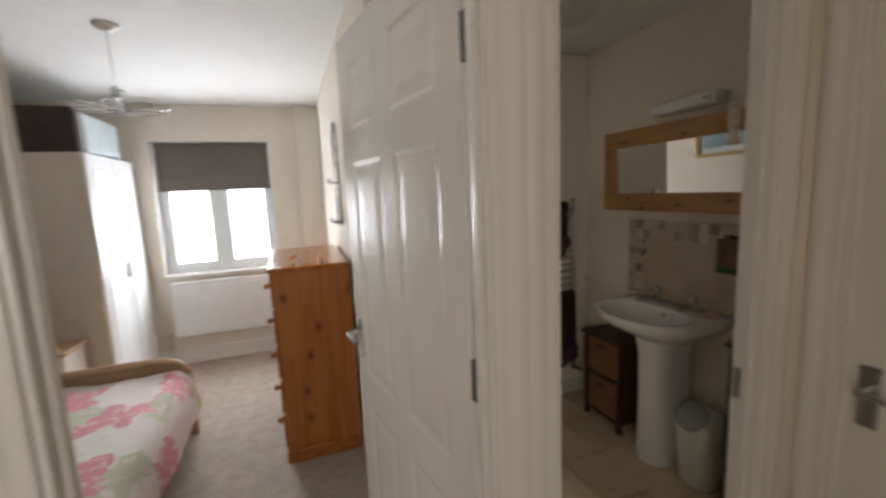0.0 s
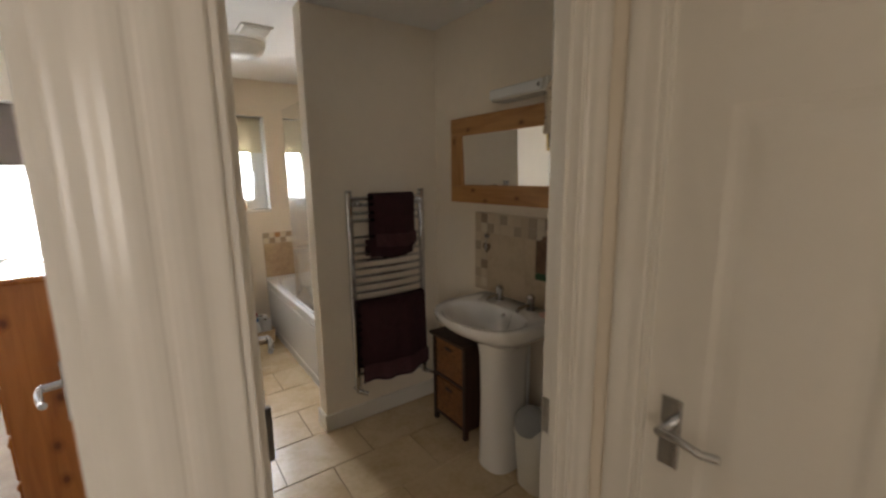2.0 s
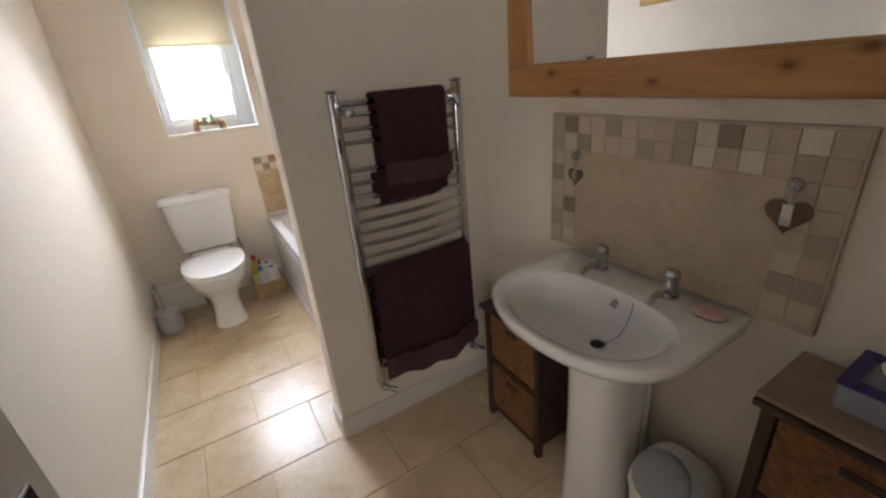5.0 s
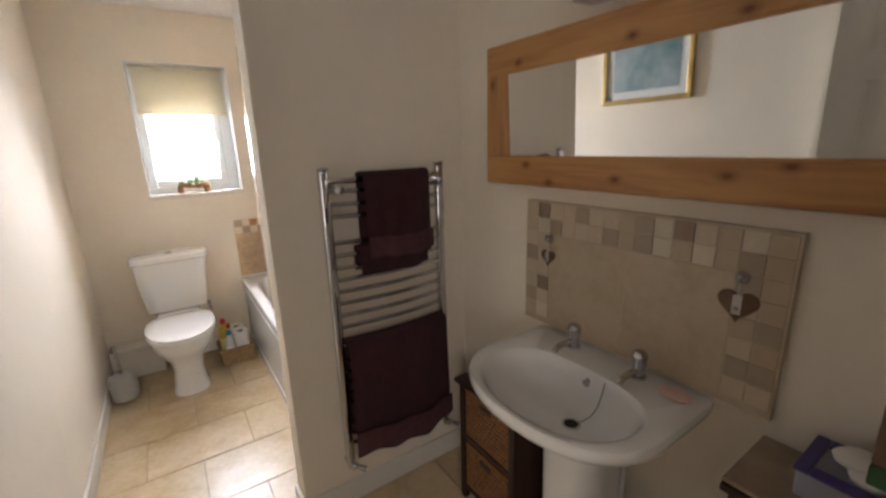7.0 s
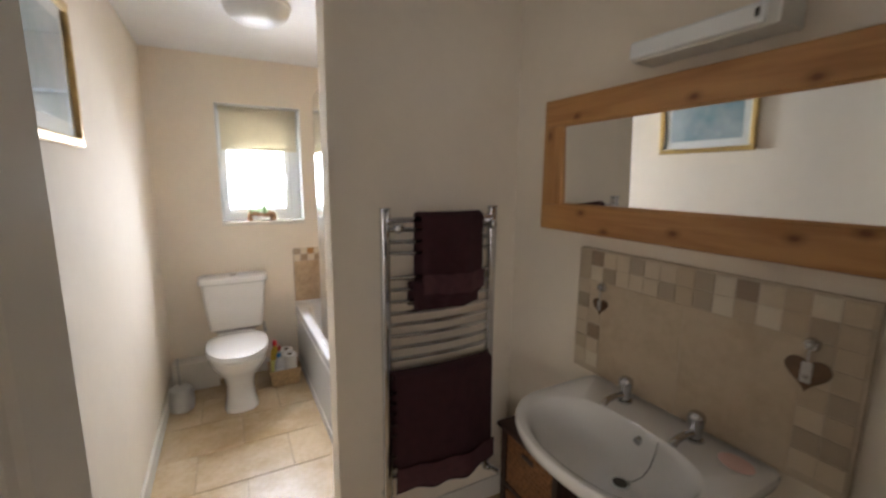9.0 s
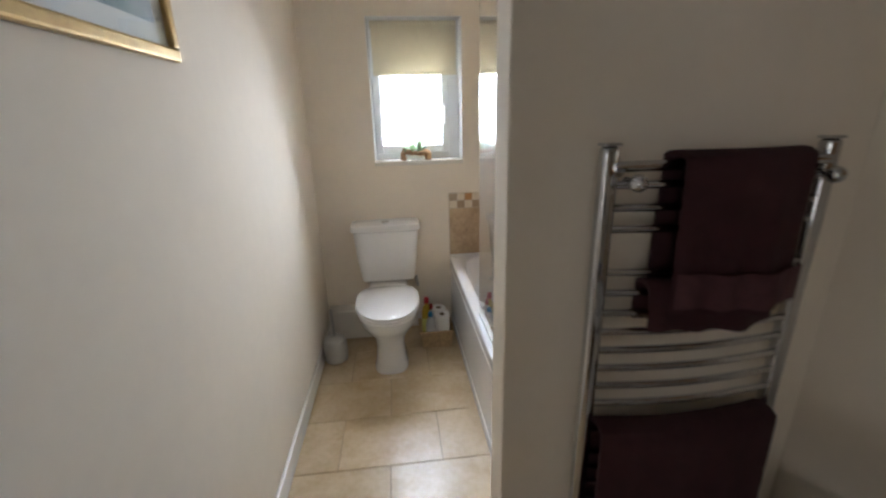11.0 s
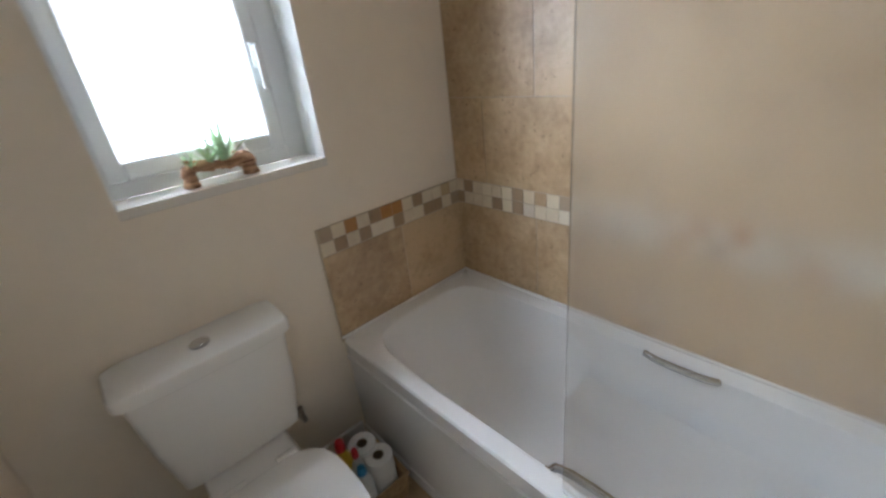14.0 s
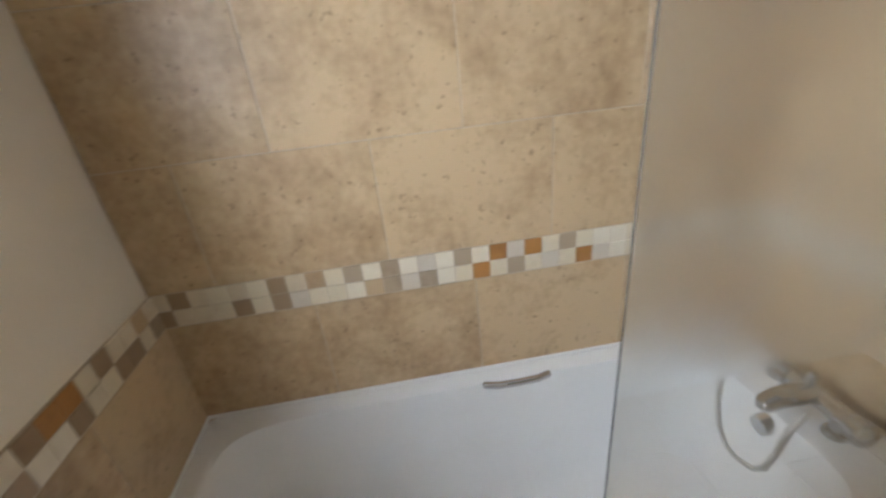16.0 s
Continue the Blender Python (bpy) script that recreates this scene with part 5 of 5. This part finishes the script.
def bottle(x, y, r, h, colour, cap, label):
    root = thing("bottle", (x, y, 0.013), label, "bottle", "bottles in the basket")
    part("body", loft(bmesh.new(), [oval(x, y, 0.013 + z * h, r * k, r * k, r * k * 0.8, 2.4, 2.4, 24) for z, k in ((0, 0.9), (0.03, 1.0), (0.6, 1.0), (0.75, 0.8), (0.82, 0.42), (0.88, 0.40))], True, True), mat("bottle_plastic", colour, 0.3, spread=0.08, scale=30), root, smooth=True)
    part("cap", loft(bmesh.new(), [oval(x, y, 0.013 + z * h, r * k, r * k, r * k, 2, 2, 20) for z, k in ((0.87, 0.50), (0.89, 0.52), (0.99, 0.44), (1.0, 0.38))], True, True), mat("bottle_cap", cap, 0.35, spread=0.05, scale=30), root, "plastic cap", True)
    part("label_band", loft(bmesh.new(), [oval(x, y, 0.013 + z * h, r * 1.012, r * 1.012, r * 0.8 * 1.012, 2.4, 2.4, 24) for z in (0.2, 0.52)], False, False), mat("label_paper", tuple(min(0.85, c * 1.6 + 0.25) for c in colour), 0.5), root, "plain paper label")
    return root


bottle(1.185, 4.315, 0.036, 0.305, (0.62, 0.44, 0.04), (0.50, 0.02, 0.02), "yellow cleaner bottle with a red cap in the basket")
bottle(1.203, 4.228, 0.032, 0.235, (0.70, 0.72, 0.72), (0.03, 0.25, 0.52), "white cleaner bottle with a blue cap in the basket")
bottle(1.212, 4.272, 0.024, 0.275, (0.60, 0.60, 0.58), (0.45, 0.02, 0.03), "slim white bottle with a red cap in the basket")

# ---- on the window sill ----
orn = thing("driftwood_planter", (1.19, 4.58, WZ0 + 0.012), "driftwood arch with a pale green air plant on the sill", "ornament")
M_DRIFT = wood("driftwood", (0.58, 0.36, 0.21), (0.16, 0.07, 0.04), axis=0, rough=0.75, scale=3.5)
sz = WZ0 + 0.012
bm = bmesh.new()
arch = [(1.085, 4.572, sz + 0.002), (1.088, 4.572, sz + 0.042), (1.108, 4.575, sz + 0.056), (1.15, 4.58, sz + 0.05), (1.19, 4.582, sz + 0.044), (1.235, 4.583, sz + 0.052), (1.252, 4.583, sz + 0.04), (1.256, 4.583, sz + 0.002)]
loft_r = (0.019, 0.016, 0.017, 0.012, 0.017, 0.026, 0.024, 0.021)
for (a, b), r in zip(zip(arch, arch[1:]), loft_r):
    cyl(bm, a, b, r, r * 0.95, 10)
    ball(bm, b, r * 1.05, 1, 1, 1, 10)
for k in range(14):
    a = rnd.random() * 6.28
    q = arch[rnd.randrange(1, 7)]
    ball(bm, (q[0] + 0.012 * math.cos(a), q[1] + 0.010 * math.sin(a), q[2] + rnd.uniform(-0.008, 0.012)), rnd.uniform(0.005, 0.011), 1, 1, 1, 8)
for v in bm.verts:
    lump = noise.noise(v.co * 48) * 0.014 + noise.noise(v.co * 120) * 0.006
    v.co += Vector((lump, lump * 0.6, -lump * 0.5))
    v.co.z = max(v.co.z, sz)
part("wood", bm, M_DRIFT, orn, "gnarled brown driftwood", True)
M_LEAF = mat("air_plant_leaf", (0.44, 0.60, 0.36), 0.6, spread=0.35, scale=60)


def rosette(x, y, z, count, length, seed):
    r_ = random.Random(seed)
    for k in range(count):
        a = k * 2.4
        tilt = 0.08 + 0.8 * k / count
        L = length * r_.uniform(0.75, 1.1)
        bm = bmesh.new()
        rings = []
        for j in range(6):
            t = j / 5
            rad = L * t * math.sin(tilt) + 0.01 * t * t
            up = L * t * math.cos(tilt) - 0.018 * t * t * math.sin(tilt)
            w = 0.0065 * (1 - t) ** 0.7 + 0.0006
            c, s = math.cos(a), math.sin(a)
            px, py, pz = x + rad * c, y + rad * s, z + up
            rings.append([(px - s * w, py + c * w, pz), (px, py, pz - w * 0.5), (px + s * w, py - c * w, pz), (px, py, pz + w * 0.25)])
        part("leaf", loft(bm, rings, True, True), M_LEAF, orn, "", True)


rosette(1.195, 4.58, sz + 0.045, 20, 0.165, 3)
rosette(1.15, 4.575, sz + 0.05, 12, 0.085, 5)
rosette(1.10, 4.568, sz + 0.05, 9, 0.055, 8)

# ---- bedroom ----
chest = thing("chest_of_drawers", (0.18, 3.05, 0), "orange pine chest of drawers with round wooden knobs", "chest of drawers")
C0, C1, CY0, CY1, CT = -0.025, 0.388, 2.53, 3.42, 1.145
part("top", box(bmesh.new(), C0 - 0.025, C1, CY0 - 0.02, CY1 + 0.02, CT - 0.025, CT, bevel=0.008, seg=3), M_CHEST_H, chest)
for y in (CY0, CY1 - 0.02):
    part("side_panel", box(bmesh.new(), C0, C1, y, y + 0.02, 0.0, CT - 0.025, bevel=0.003), M_CHEST, chest)
part("back_panel", box(bmesh.new(), C1 - 0.012, C1, CY0 + 0.02, CY1 - 0.02, 0.02, CT - 0.025), M_CHEST, chest)
part("plinth", box(bmesh.new(), C0 - 0.012, C1 - 0.02, CY0 - 0.010, CY1 + 0.01, 0.0, 0.075, bevel=0.006), M_CHEST_H, chest)
dh = (CT - 0.025 - 0.085) / 5
for k in range(5):
    z0 = 0.085 + k * dh
    d = part("drawer", box(bmesh.new(), C0 - 0.016, C0 + 0.35, CY0 + 0.024, CY1 - 0.024, z0 + 0.006, z0 + dh - 0.006, bevel=0.006), M_CHEST_H, chest)
    for ky in (CY0 + 0.17, CY1 - 0.17):
        part("knob", ball(cyl(bmesh.new(), (C0 - 0.016, ky, z0 + dh / 2), (C0 - 0.036, ky, z0 + dh / 2), 0.010), (C0 - 0.043, ky, z0 + dh / 2), 0.019, 0.75, 1, 1), M_CHEST_H, d, "round wooden knob", True)

wr = thing("wardrobe", (-1.4, 4.0, 0), "tall pale wardrobe with white doors", "wardrobe")
M_WARD = mat("pale_laminate", (0.62, 0.56, 0.47), 0.45, spread=0.06, scale=5)
A0, A1, AY0, AY1, AT = -1.75, -1.16, 3.60, 4.49, 1.88
part("carcass", box(bmesh.new(), A0, A1 - 0.02, AY0, AY1, 0.0, AT, bevel=0.003), M_WARD, wr)
for y0, y1 in ((AY0 + 0.003, (AY0 + AY1) / 2 - 0.002), ((AY0 + AY1) / 2 + 0.002, AY1 - 0.003)):
    d = part("door", box(bmesh.new(), A1 - 0.02, A1, y0, y1, 0.06, AT - 0.004, bevel=0.003), M_UPVC, wr, "white wardrobe door")
    part("door_panel", box(bmesh.new(), A1, A1 + 0.006, y0 + 0.06, y1 - 0.06, 0.16, AT - 0.10, bevel=0.005), M_UPVC, d)
    hy_ = y1 - 0.03 if y0 < 3.9 else y0 + 0.03
    part("handle", box(bmesh.new(), A1 + 0.004, A1 + 0.02, hy_ - 0.006, hy_ + 0.006, 0.95, 1.07, bevel=0.003), M_BRUSHED, d, "slim metal handle")
tagged(part("storage_case", box(bmesh.new(), -1.75, -1.19, 3.62, 3.70, AT + 0.001, AT + 0.30, bevel=0.015, seg=3), mat("dark_case_fabric", (0.055, 0.040, 0.038), 0.7, spread=0.25, scale=10, bump=0.3)), "dark brown storage case lying on the wardrobe", "case")
# Pale block added behind the case so its window-facing side shows pale blue.
tagged(part("case_side_block", box(bmesh.new(), -1.74, -1.175, 3.705, 4.32, AT + 0.001, AT + 0.28, bevel=0.03, seg=4), mat("pale_blue_case_side", (0.62, 0.70, 0.74), 0.4, spread=0.2, scale=12, bump=0.5, bump_scale=25)), "added pale blue block that makes the storage case's window side pale", "bag")

bed = thing("bed", (-1.1, 2.4, 0), "bed with a wooden end board and a pink patchwork quilt", "bed")
M_BEDWOOD = wood("pale_bed_wood", (0.47, 0.31, 0.17), (0.36, 0.22, 0.11), axis=0, rough=0.4, knots=False)
E0, E1, EY0, EY1 = -1.62, -0.60, 1.15, 3.10
hb_ = bmesh.new()
rings = []
for k in range(15):
    u = k / 14
    x = E0 + (E1 - E0) * u
    top = 0.52 - 0.10 * max(0, (u - 0.86) / 0.14) ** 2 - 0.10 * max(0, (0.14 - u) / 0.14) ** 2
    rings.append([(x, EY1, 0.16), (x, EY1 + 0.035, 0.16), (x, EY1 + 0.035, top), (x, EY1, top)])
loft(hb_, rings, True, True)
part("end_board", hb_, M_BEDWOOD, bed)
rail_t = [(E0 + (E1 - E0) * k / 14, EY1 + 0.0175, 0.525 - 0.10 * max(0, (k / 14 - 0.86) / 0.14) ** 2 - 0.10 * max(0, (0.14 - k / 14) / 0.14) ** 2) for k in range(15)]
part("end_rail", tube(bmesh.new(), rail_t, 0.026, 12), M_BEDWOOD, bed, "rounded pale wood rail", True)
for x in (E0 + 0.02, E1 - 0.02):
    for y in (EY0 + 0.02, EY1 + 0.017):
        part("leg", box(bmesh.new(), x - 0.025, x + 0.025, y - 0.02, y + 0.02, 0.0, 0.42, bevel=0.008), M_BEDWOOD, bed)
part("side_rail", box(bmesh.new(), E1 - 0.035, E1 - 0.01, EY0, EY1, 0.18, 0.30, bevel=0.004), M_BEDWOOD, bed)
part("mattress", box(bmesh.new(), E0 + 0.03, E1 - 0.04, EY0 + 0.02, EY1 - 0.01, 0.22, 0.42, bevel=0.04, seg=4), M_PAPER, bed, "white mattress")

qm = bpy.data.materials.new("patchwork_quilt")
qm.use_nodes = True
nt = qm.node_tree
qb = nt.nodes["Principled BSDF"]
qb.inputs["Roughness"].default_value = 0.9
geo = nt.nodes.new("ShaderNodeNewGeometry")
dist = nt.nodes.new("ShaderNodeTexNoise")
dist.inputs["Scale"].default_value = 9
nt.links.new(geo.outputs["Position"], dist.inputs["Vector"])
vm = nt.nodes.new("ShaderNodeMix")
vm.data_type = "RGBA"
vm.inputs[0].default_value = 0.17
nt.links.new(geo.outputs["Position"], vm.inputs[6])
nt.links.new(dist.outputs[1], vm.inputs[7])
vo = nt.nodes.new("ShaderNodeTexVoronoi")
vo.distance, vo.inputs["Scale"].default_value, vo.inputs["Randomness"].default_value = "CHEBYCHEV", 4.6, 0.55
nt.links.new(vm.outputs[2], vo.inputs["Vector"])
sep = nt.nodes.new("ShaderNodeSeparateColor")
nt.links.new(vo.outputs["Color"], sep.inputs[0])
qr = nt.nodes.new("ShaderNodeValToRGB")
qr.color_ramp.interpolation = "CONSTANT"
els = qr.color_ramp.elements
els[0].position, els[0].color = 0.0, (0.78, 0.70, 0.68, 1)
els[1].position, els[1].color = 0.26, (0.66, 0.29, 0.33, 1)
for p, c in ((0.56, (0.80, 0.77, 0.72, 1)), (0.70, (0.56, 0.58, 0.42, 1)), (0.82, (0.76, 0.44, 0.46, 1))):
    e = els.new(p)
    e.color = c
nt.links.new(sep.outputs[0], qr.inputs[0])
fl_n = nt.nodes.new("ShaderNodeTexNoise")
fl_n.inputs["Scale"].default_value, fl_n.inputs["Detail"].default_value = 26, 3
nt.links.new(geo.outputs["Position"], fl_n.inputs["Vector"])
fr = nt.nodes.new("ShaderNodeValToRGB")
fr.color_ramp.elements[0].position, fr.color_ramp.elements[1].position = 0.54, 0.66
nt.links.new(fl_n.outputs[0], fr.inputs[0])
fmx = nt.nodes.new("ShaderNodeMix")
fmx.data_type = "RGBA"
nt.links.new(fr.outputs[0], fmx.inputs[0])
nt.links.new(qr.outputs[0], fmx.inputs[6])
fmx.inputs[7].default_value = (0.78, 0.68, 0.62, 1)
nt.links.new(fmx.outputs[2], qb.inputs["Base Color"])
qbump = nt.nodes.new("ShaderNodeBump")
qbump.inputs["Strength"].default_value, qbump.inputs["Distance"].default_value = 0.6, 0.01
nt.links.new(dist.outputs[0], qbump.inputs["Height"])
nt.links.new(qbump.outputs[0], qb.inputs["Normal"])
bm = bmesh.new()
prof = [(E0 - 0.02, 0.22), (E0 - 0.02, 0.36), (E0 + 0.02, 0.445)] + [(E0 + 0.1 + (E1 - E0 - 0.22) * k / 12, 0.465) for k in range(13)] + [(E1 - 0.05, 0.455), (E1 - 0.005, 0.42), (E1 + 0.025, 0.34), (E1 + 0.045, 0.26), (E1 + 0.05, 0.20)]
grid = []
for j in range(31):
    y = EY0 + (EY1 - 0.03 - EY0) * j / 30
    grid.append([bm.verts.new((x + 0.014 * noise.noise((x * 4, y * 5, z * 4)), y + 0.01 * noise.noise((y * 6, x * 3, 2)), z + 0.020 * noise.noise((x * 7, y * 7, 3)) + 0.010 * noise.noise((x * 17, y * 17, 5)))) for x, z in prof])
for a, b in zip(grid, grid[1:]):
    for i in range(len(prof) - 1):
        bm.faces.new((a[i], a[i + 1], b[i + 1], b[i]))
bmesh.ops.recalc_face_normals(bm, faces=bm.faces)
bmesh.ops.solidify(bm, geom=bm.faces[:], thickness=0.016)
tagged(part("quilt", bm, qm, None, "", True), "pink, green and white patchwork quilt spread over the bed", "quilt")

bedside = thing("bedside_cabinet", (-1.44, 3.37, 0), "white bedside cabinet with a pale wooden top", "bedside cabinet")
part("carcass", box(bmesh.new(), -1.60, -1.29, 3.235, 3.51, 0.0, 0.61, bevel=0.006), M_GLOSS, bedside)
part("top", box(bmesh.new(), -1.62, -1.27, 3.22, 3.53, 0.61, 0.635, bevel=0.007), M_BEDWOOD, bedside, "pale wooden top")
for z0, z1 in ((0.08, 0.32), (0.34, 0.59)):
    dw = part("drawer_front", box(bmesh.new(), -1.585, -1.305, 3.222, 3.236, z0, z1, bevel=0.004), M_GLOSS, bedside)
    part("knob", ball(bmesh.new(), (-1.445, 3.215, (z0 + z1) / 2), 0.014), M_DARKMETAL, dw, "dark knob", True)

rad = thing("radiator", (-0.55, 4.47, 0.28), "white panel radiator below the bedroom window", "radiator")
rad_panel = part("panel", box(bmesh.new(), -1.0, -0.12, 4.455, 4.475, 0.28, 0.79, bevel=0.006), M_UPVC, rad)
for k in range(22):
    x = -0.975 + k * 0.0385
    part("flute", box(bmesh.new(), x, x + 0.022, 4.449, 4.456, 0.32, 0.75, bevel=0.0035, seg=1), M_UPVC, rad_panel)
part("top_grille", box(bmesh.new(), -1.0, -0.12, 4.475, 4.51, 0.77, 0.79, bevel=0.003), M_UPVC, rad)
part("valve", cyl(ball(bmesh.new(), (-1.035, 4.465, 0.31), 0.02), (-1.035, 4.465, 0.30), (-1.035, 4.465, 0.14), 0.008), M_BRUSHED, rad, "dull metal valve", True)
for x in (-0.85, -0.27):
    part("wall_bracket", box(bmesh.new(), x - 0.02, x + 0.02, 4.475, 4.535, 0.36, 0.70), M_UPVC, rad)

pend = thing("pendant_lamp", (-0.66, 2.70, H), "silver wire pendant lamp hanging from the ceiling", "pendant lamp")
qx, qy = -0.66, 2.70
part("ceiling_rose", loft(bmesh.new(), [oval(qx, qy, z, r, r, r, 2, 2, 24) for z, r in ((H, 0.055), (H - 0.012, 0.052), (H - 0.028, 0.03), (H - 0.034, 0.01))], True, True), M_PLASTIC, pend, "white ceiling rose", True)
part("flex", tube(bmesh.new(), [(qx, qy, H - 0.03), (qx, qy, 2.2), (qx, qy, 2.10)], 0.003, 6), M_PLASTIC, pend)
part("lamp_holder", cyl(cyl(bmesh.new(), (qx, qy, 2.04), (qx, qy, 2.10), 0.020, 0.012), (qx, qy, 2.075), (qx, qy, 2.08), 0.035), M_CHROME, pend, "chrome lamp holder", True)
part("bulb", ball(bmesh.new(), (qx, qy, 2.0), 0.028, 1, 1, 1.4), M_UPVC, pend, "white bulb", True)
for k in range(9):
    a = 2 * math.pi * k / 9
    c, s = math.cos(a), math.sin(a)
    lp = []
    for j in range(19):
        t = 2 * math.pi * j / 18
        rr = 0.135 + 0.085 * math.cos(t)
        ww = 0.042 * math.sin(t)
        lp.append((qx + rr * c - ww * s, qy + rr * s + ww * c, 1.985 + 0.10 * (rr - 0.05) ** 1.0 * 0.6))
    part("petal", tube(bmesh.new(), lp, 0.0035, 6), M_CHROME, pend, "looped chrome wire petal", True)
part("shade_ring", tube(bmesh.new(), [(qx + 0.05 * math.cos(2 * math.pi * j / 24), qy + 0.05 * math.sin(2 * math.pi * j / 24), 1.99) for j in range(25)], 0.004, 6), M_CHROME, pend, "", True)

rack = thing("wall_rack", (0.40, 2.95, 1.34), "black wire arched rack hung on the bedroom wall", "wall rack")
xr = 0.402
out = [(xr, 2.86, 1.34), (xr, 2.86, 1.82)] + [(xr, 2.97 - 0.11 * math.cos(t), 1.82 + 0.17 * math.sin(t)) for t in (0.5, 1.0, 1.57, 2.1, 2.6)] + [(xr, 3.08, 1.82), (xr, 3.08, 1.34), (xr, 2.86, 1.34)]
part("frame", tube(bmesh.new(), out, 0.005, 6), M_DARKMETAL, rack, "", True)
for z in (1.46, 1.60, 1.72, 1.82):
    part("wire", tube(bmesh.new(), [(xr, 2.86, z), (xr, 2.97, z), (xr, 3.08, z)], 0.003, 6), M_DARKMETAL, rack)
for z in (1.345, 1.60):
    part("shelf", boxes((xr - 0.05, xr, 2.865, 3.075, z, z + 0.004), (xr - 0.052, xr - 0.048, 2.865, 3.075, z, z + 0.03)), M_DARKMETAL, rack)

# ---- wall tiles ----
wall_tiles = thing("wall_tiles", (2.075, 3.6, rz), "tan travertine wall tiles with a mosaic band round the bath", "wall tiles", "", "structure")
part("grout_bed", boxes((2.0697, 2.0795, PIER + 0.0005, N0 - 0.0005, rz - 0.02, H - 0.001), (1.381, 2.0697, N0 - 0.0085, N0 - 0.0005, rz - 0.02, 0.983), (1.43, 2.0697, PIER + 0.0005, PIER + 0.0095, rz - 0.02, H - 0.001)), M_GROUT, wall_tiles, "tan grout")
TL, TH, G = 0.471, 0.330, 0.003


def tile_row(z0, z1, joint, a, b, put):
    """Cuts a run from a to b at joints TL apart."""
    cuts = sorted({a, b} | {joint + k * TL for k in range(-9, 10) if a + 0.01 < joint + k * TL < b - 0.01})
    for u, v in zip(cuts, cuts[1:]):
        put((u + v) / 2, v - u - G, (z0 + z1) / 2, z1 - z0 - G)


def put_east(c, w, z, h):
    lay("tile", tile_mesh("wall_tile", w, h, 0.006, 0.0012), M_TILE, wall_tiles, (2.0742 - rnd.uniform(0, 0.0006), c, z))


def put_north(c, w, z, h):
    lay("tile", tile_mesh("wall_tile", w, h, 0.006, 0.0012), M_TILE, wall_tiles, (c, N0 - 0.0042, z), 90)


def put_south(c, w, z, h):
    lay("tile", tile_mesh("wall_tile", w, h, 0.006, 0.0012), M_TILE, wall_tiles, (c, PIER + 0.0052, z), -90)


ROWS_T = ((rz, 0.878, 3.645), (0.984, 1.317, 3.884), (1.317, 1.648, 3.648), (1.648, 1.979, 3.884), (1.979, 2.31, 3.648), (2.31, H, 3.884))
for z0, z1, j in ROWS_T:
    tile_row(z0, z1, j, PIER + 0.006, N0 - 0.002, put_east)
    tile_row(z0, z1, 1.62 + (j - 3.645), 1.43, 2.068, put_south)
tile_row(rz, 0.878, 1.735, 1.382, 2.068, put_north)
band = tile_mesh("mosaic_tile", 0.0503, 0.0490, 0.0072, 0.0008)
EAST_BAND = ("blllblbsllwtgsgwlolglsloswlgwbls", "lbllllbltlgwgwswgwosolglwwlbsgwl")
NORTH_BAND = ("glbbllbwwblbl", "ltllblooblolg")
for r in range(2):
    z = 0.906 + r * 0.0520
    for k, shade in enumerate(EAST_BAND[r]):
        lay("mosaic_tile", band, M_BAND[shade], wall_tiles, (2.0742 - rnd.uniform(0, 0.0008), N0 - 0.020 - k * 0.0523, z))
    for k, shade in enumerate(NORTH_BAND[r]):
        lay("mosaic_tile", band, M_BAND[shade], wall_tiles, (2.044 - k * 0.0527, N0 - 0.0042, z), 90)
    for k, shade in enumerate("lwlgswlbtwls"):
        lay("mosaic_tile", band, M_BAND[shade], wall_tiles, (2.045 - k * 0.0512, PIER + 0.0052, z), -90)

# ---- floor tiles ----
floor_ob = bpy.data.objects["floor"]


def floor_tile(w, d):
    bm = box(bmesh.new(), -w / 2, w / 2, -d / 2, d / 2, -0.006, 0.0)
    top = [e for e in bm.edges if all(v.co.z > -0.001 for v in e.verts)]
    bmesh.ops.bevel(bm, geom=top, offset=0.0015, segments=1, affect="EDGES")
    me = bpy.data.meshes.new("floor_tile")
    bm.to_mesh(me)
    bm.free()
    return me


row = 0
y = 3.233 - 8 * 0.328
while y < BY1:
    ya, yb = max(y, 0.93), min(y + 0.328, BY1)
    if yb - ya > 0.02:
        start = 1.165 if round((y - 3.233) / 0.328) % 2 == 0 else 0.93
        cuts = sorted({BX0, BX1} | {start + k * 0.47 for k in range(-4, 5) if BX0 + 0.02 < start + k * 0.47 < BX1 - 0.02})
        for u, v in zip(cuts, cuts[1:]):
            lay("tile", floor_tile(v - u - 0.004, yb - ya - 0.004), M_FLOOR, floor_ob, ((u + v) / 2, (ya + yb) / 2, 0.0))
    y += 0.328
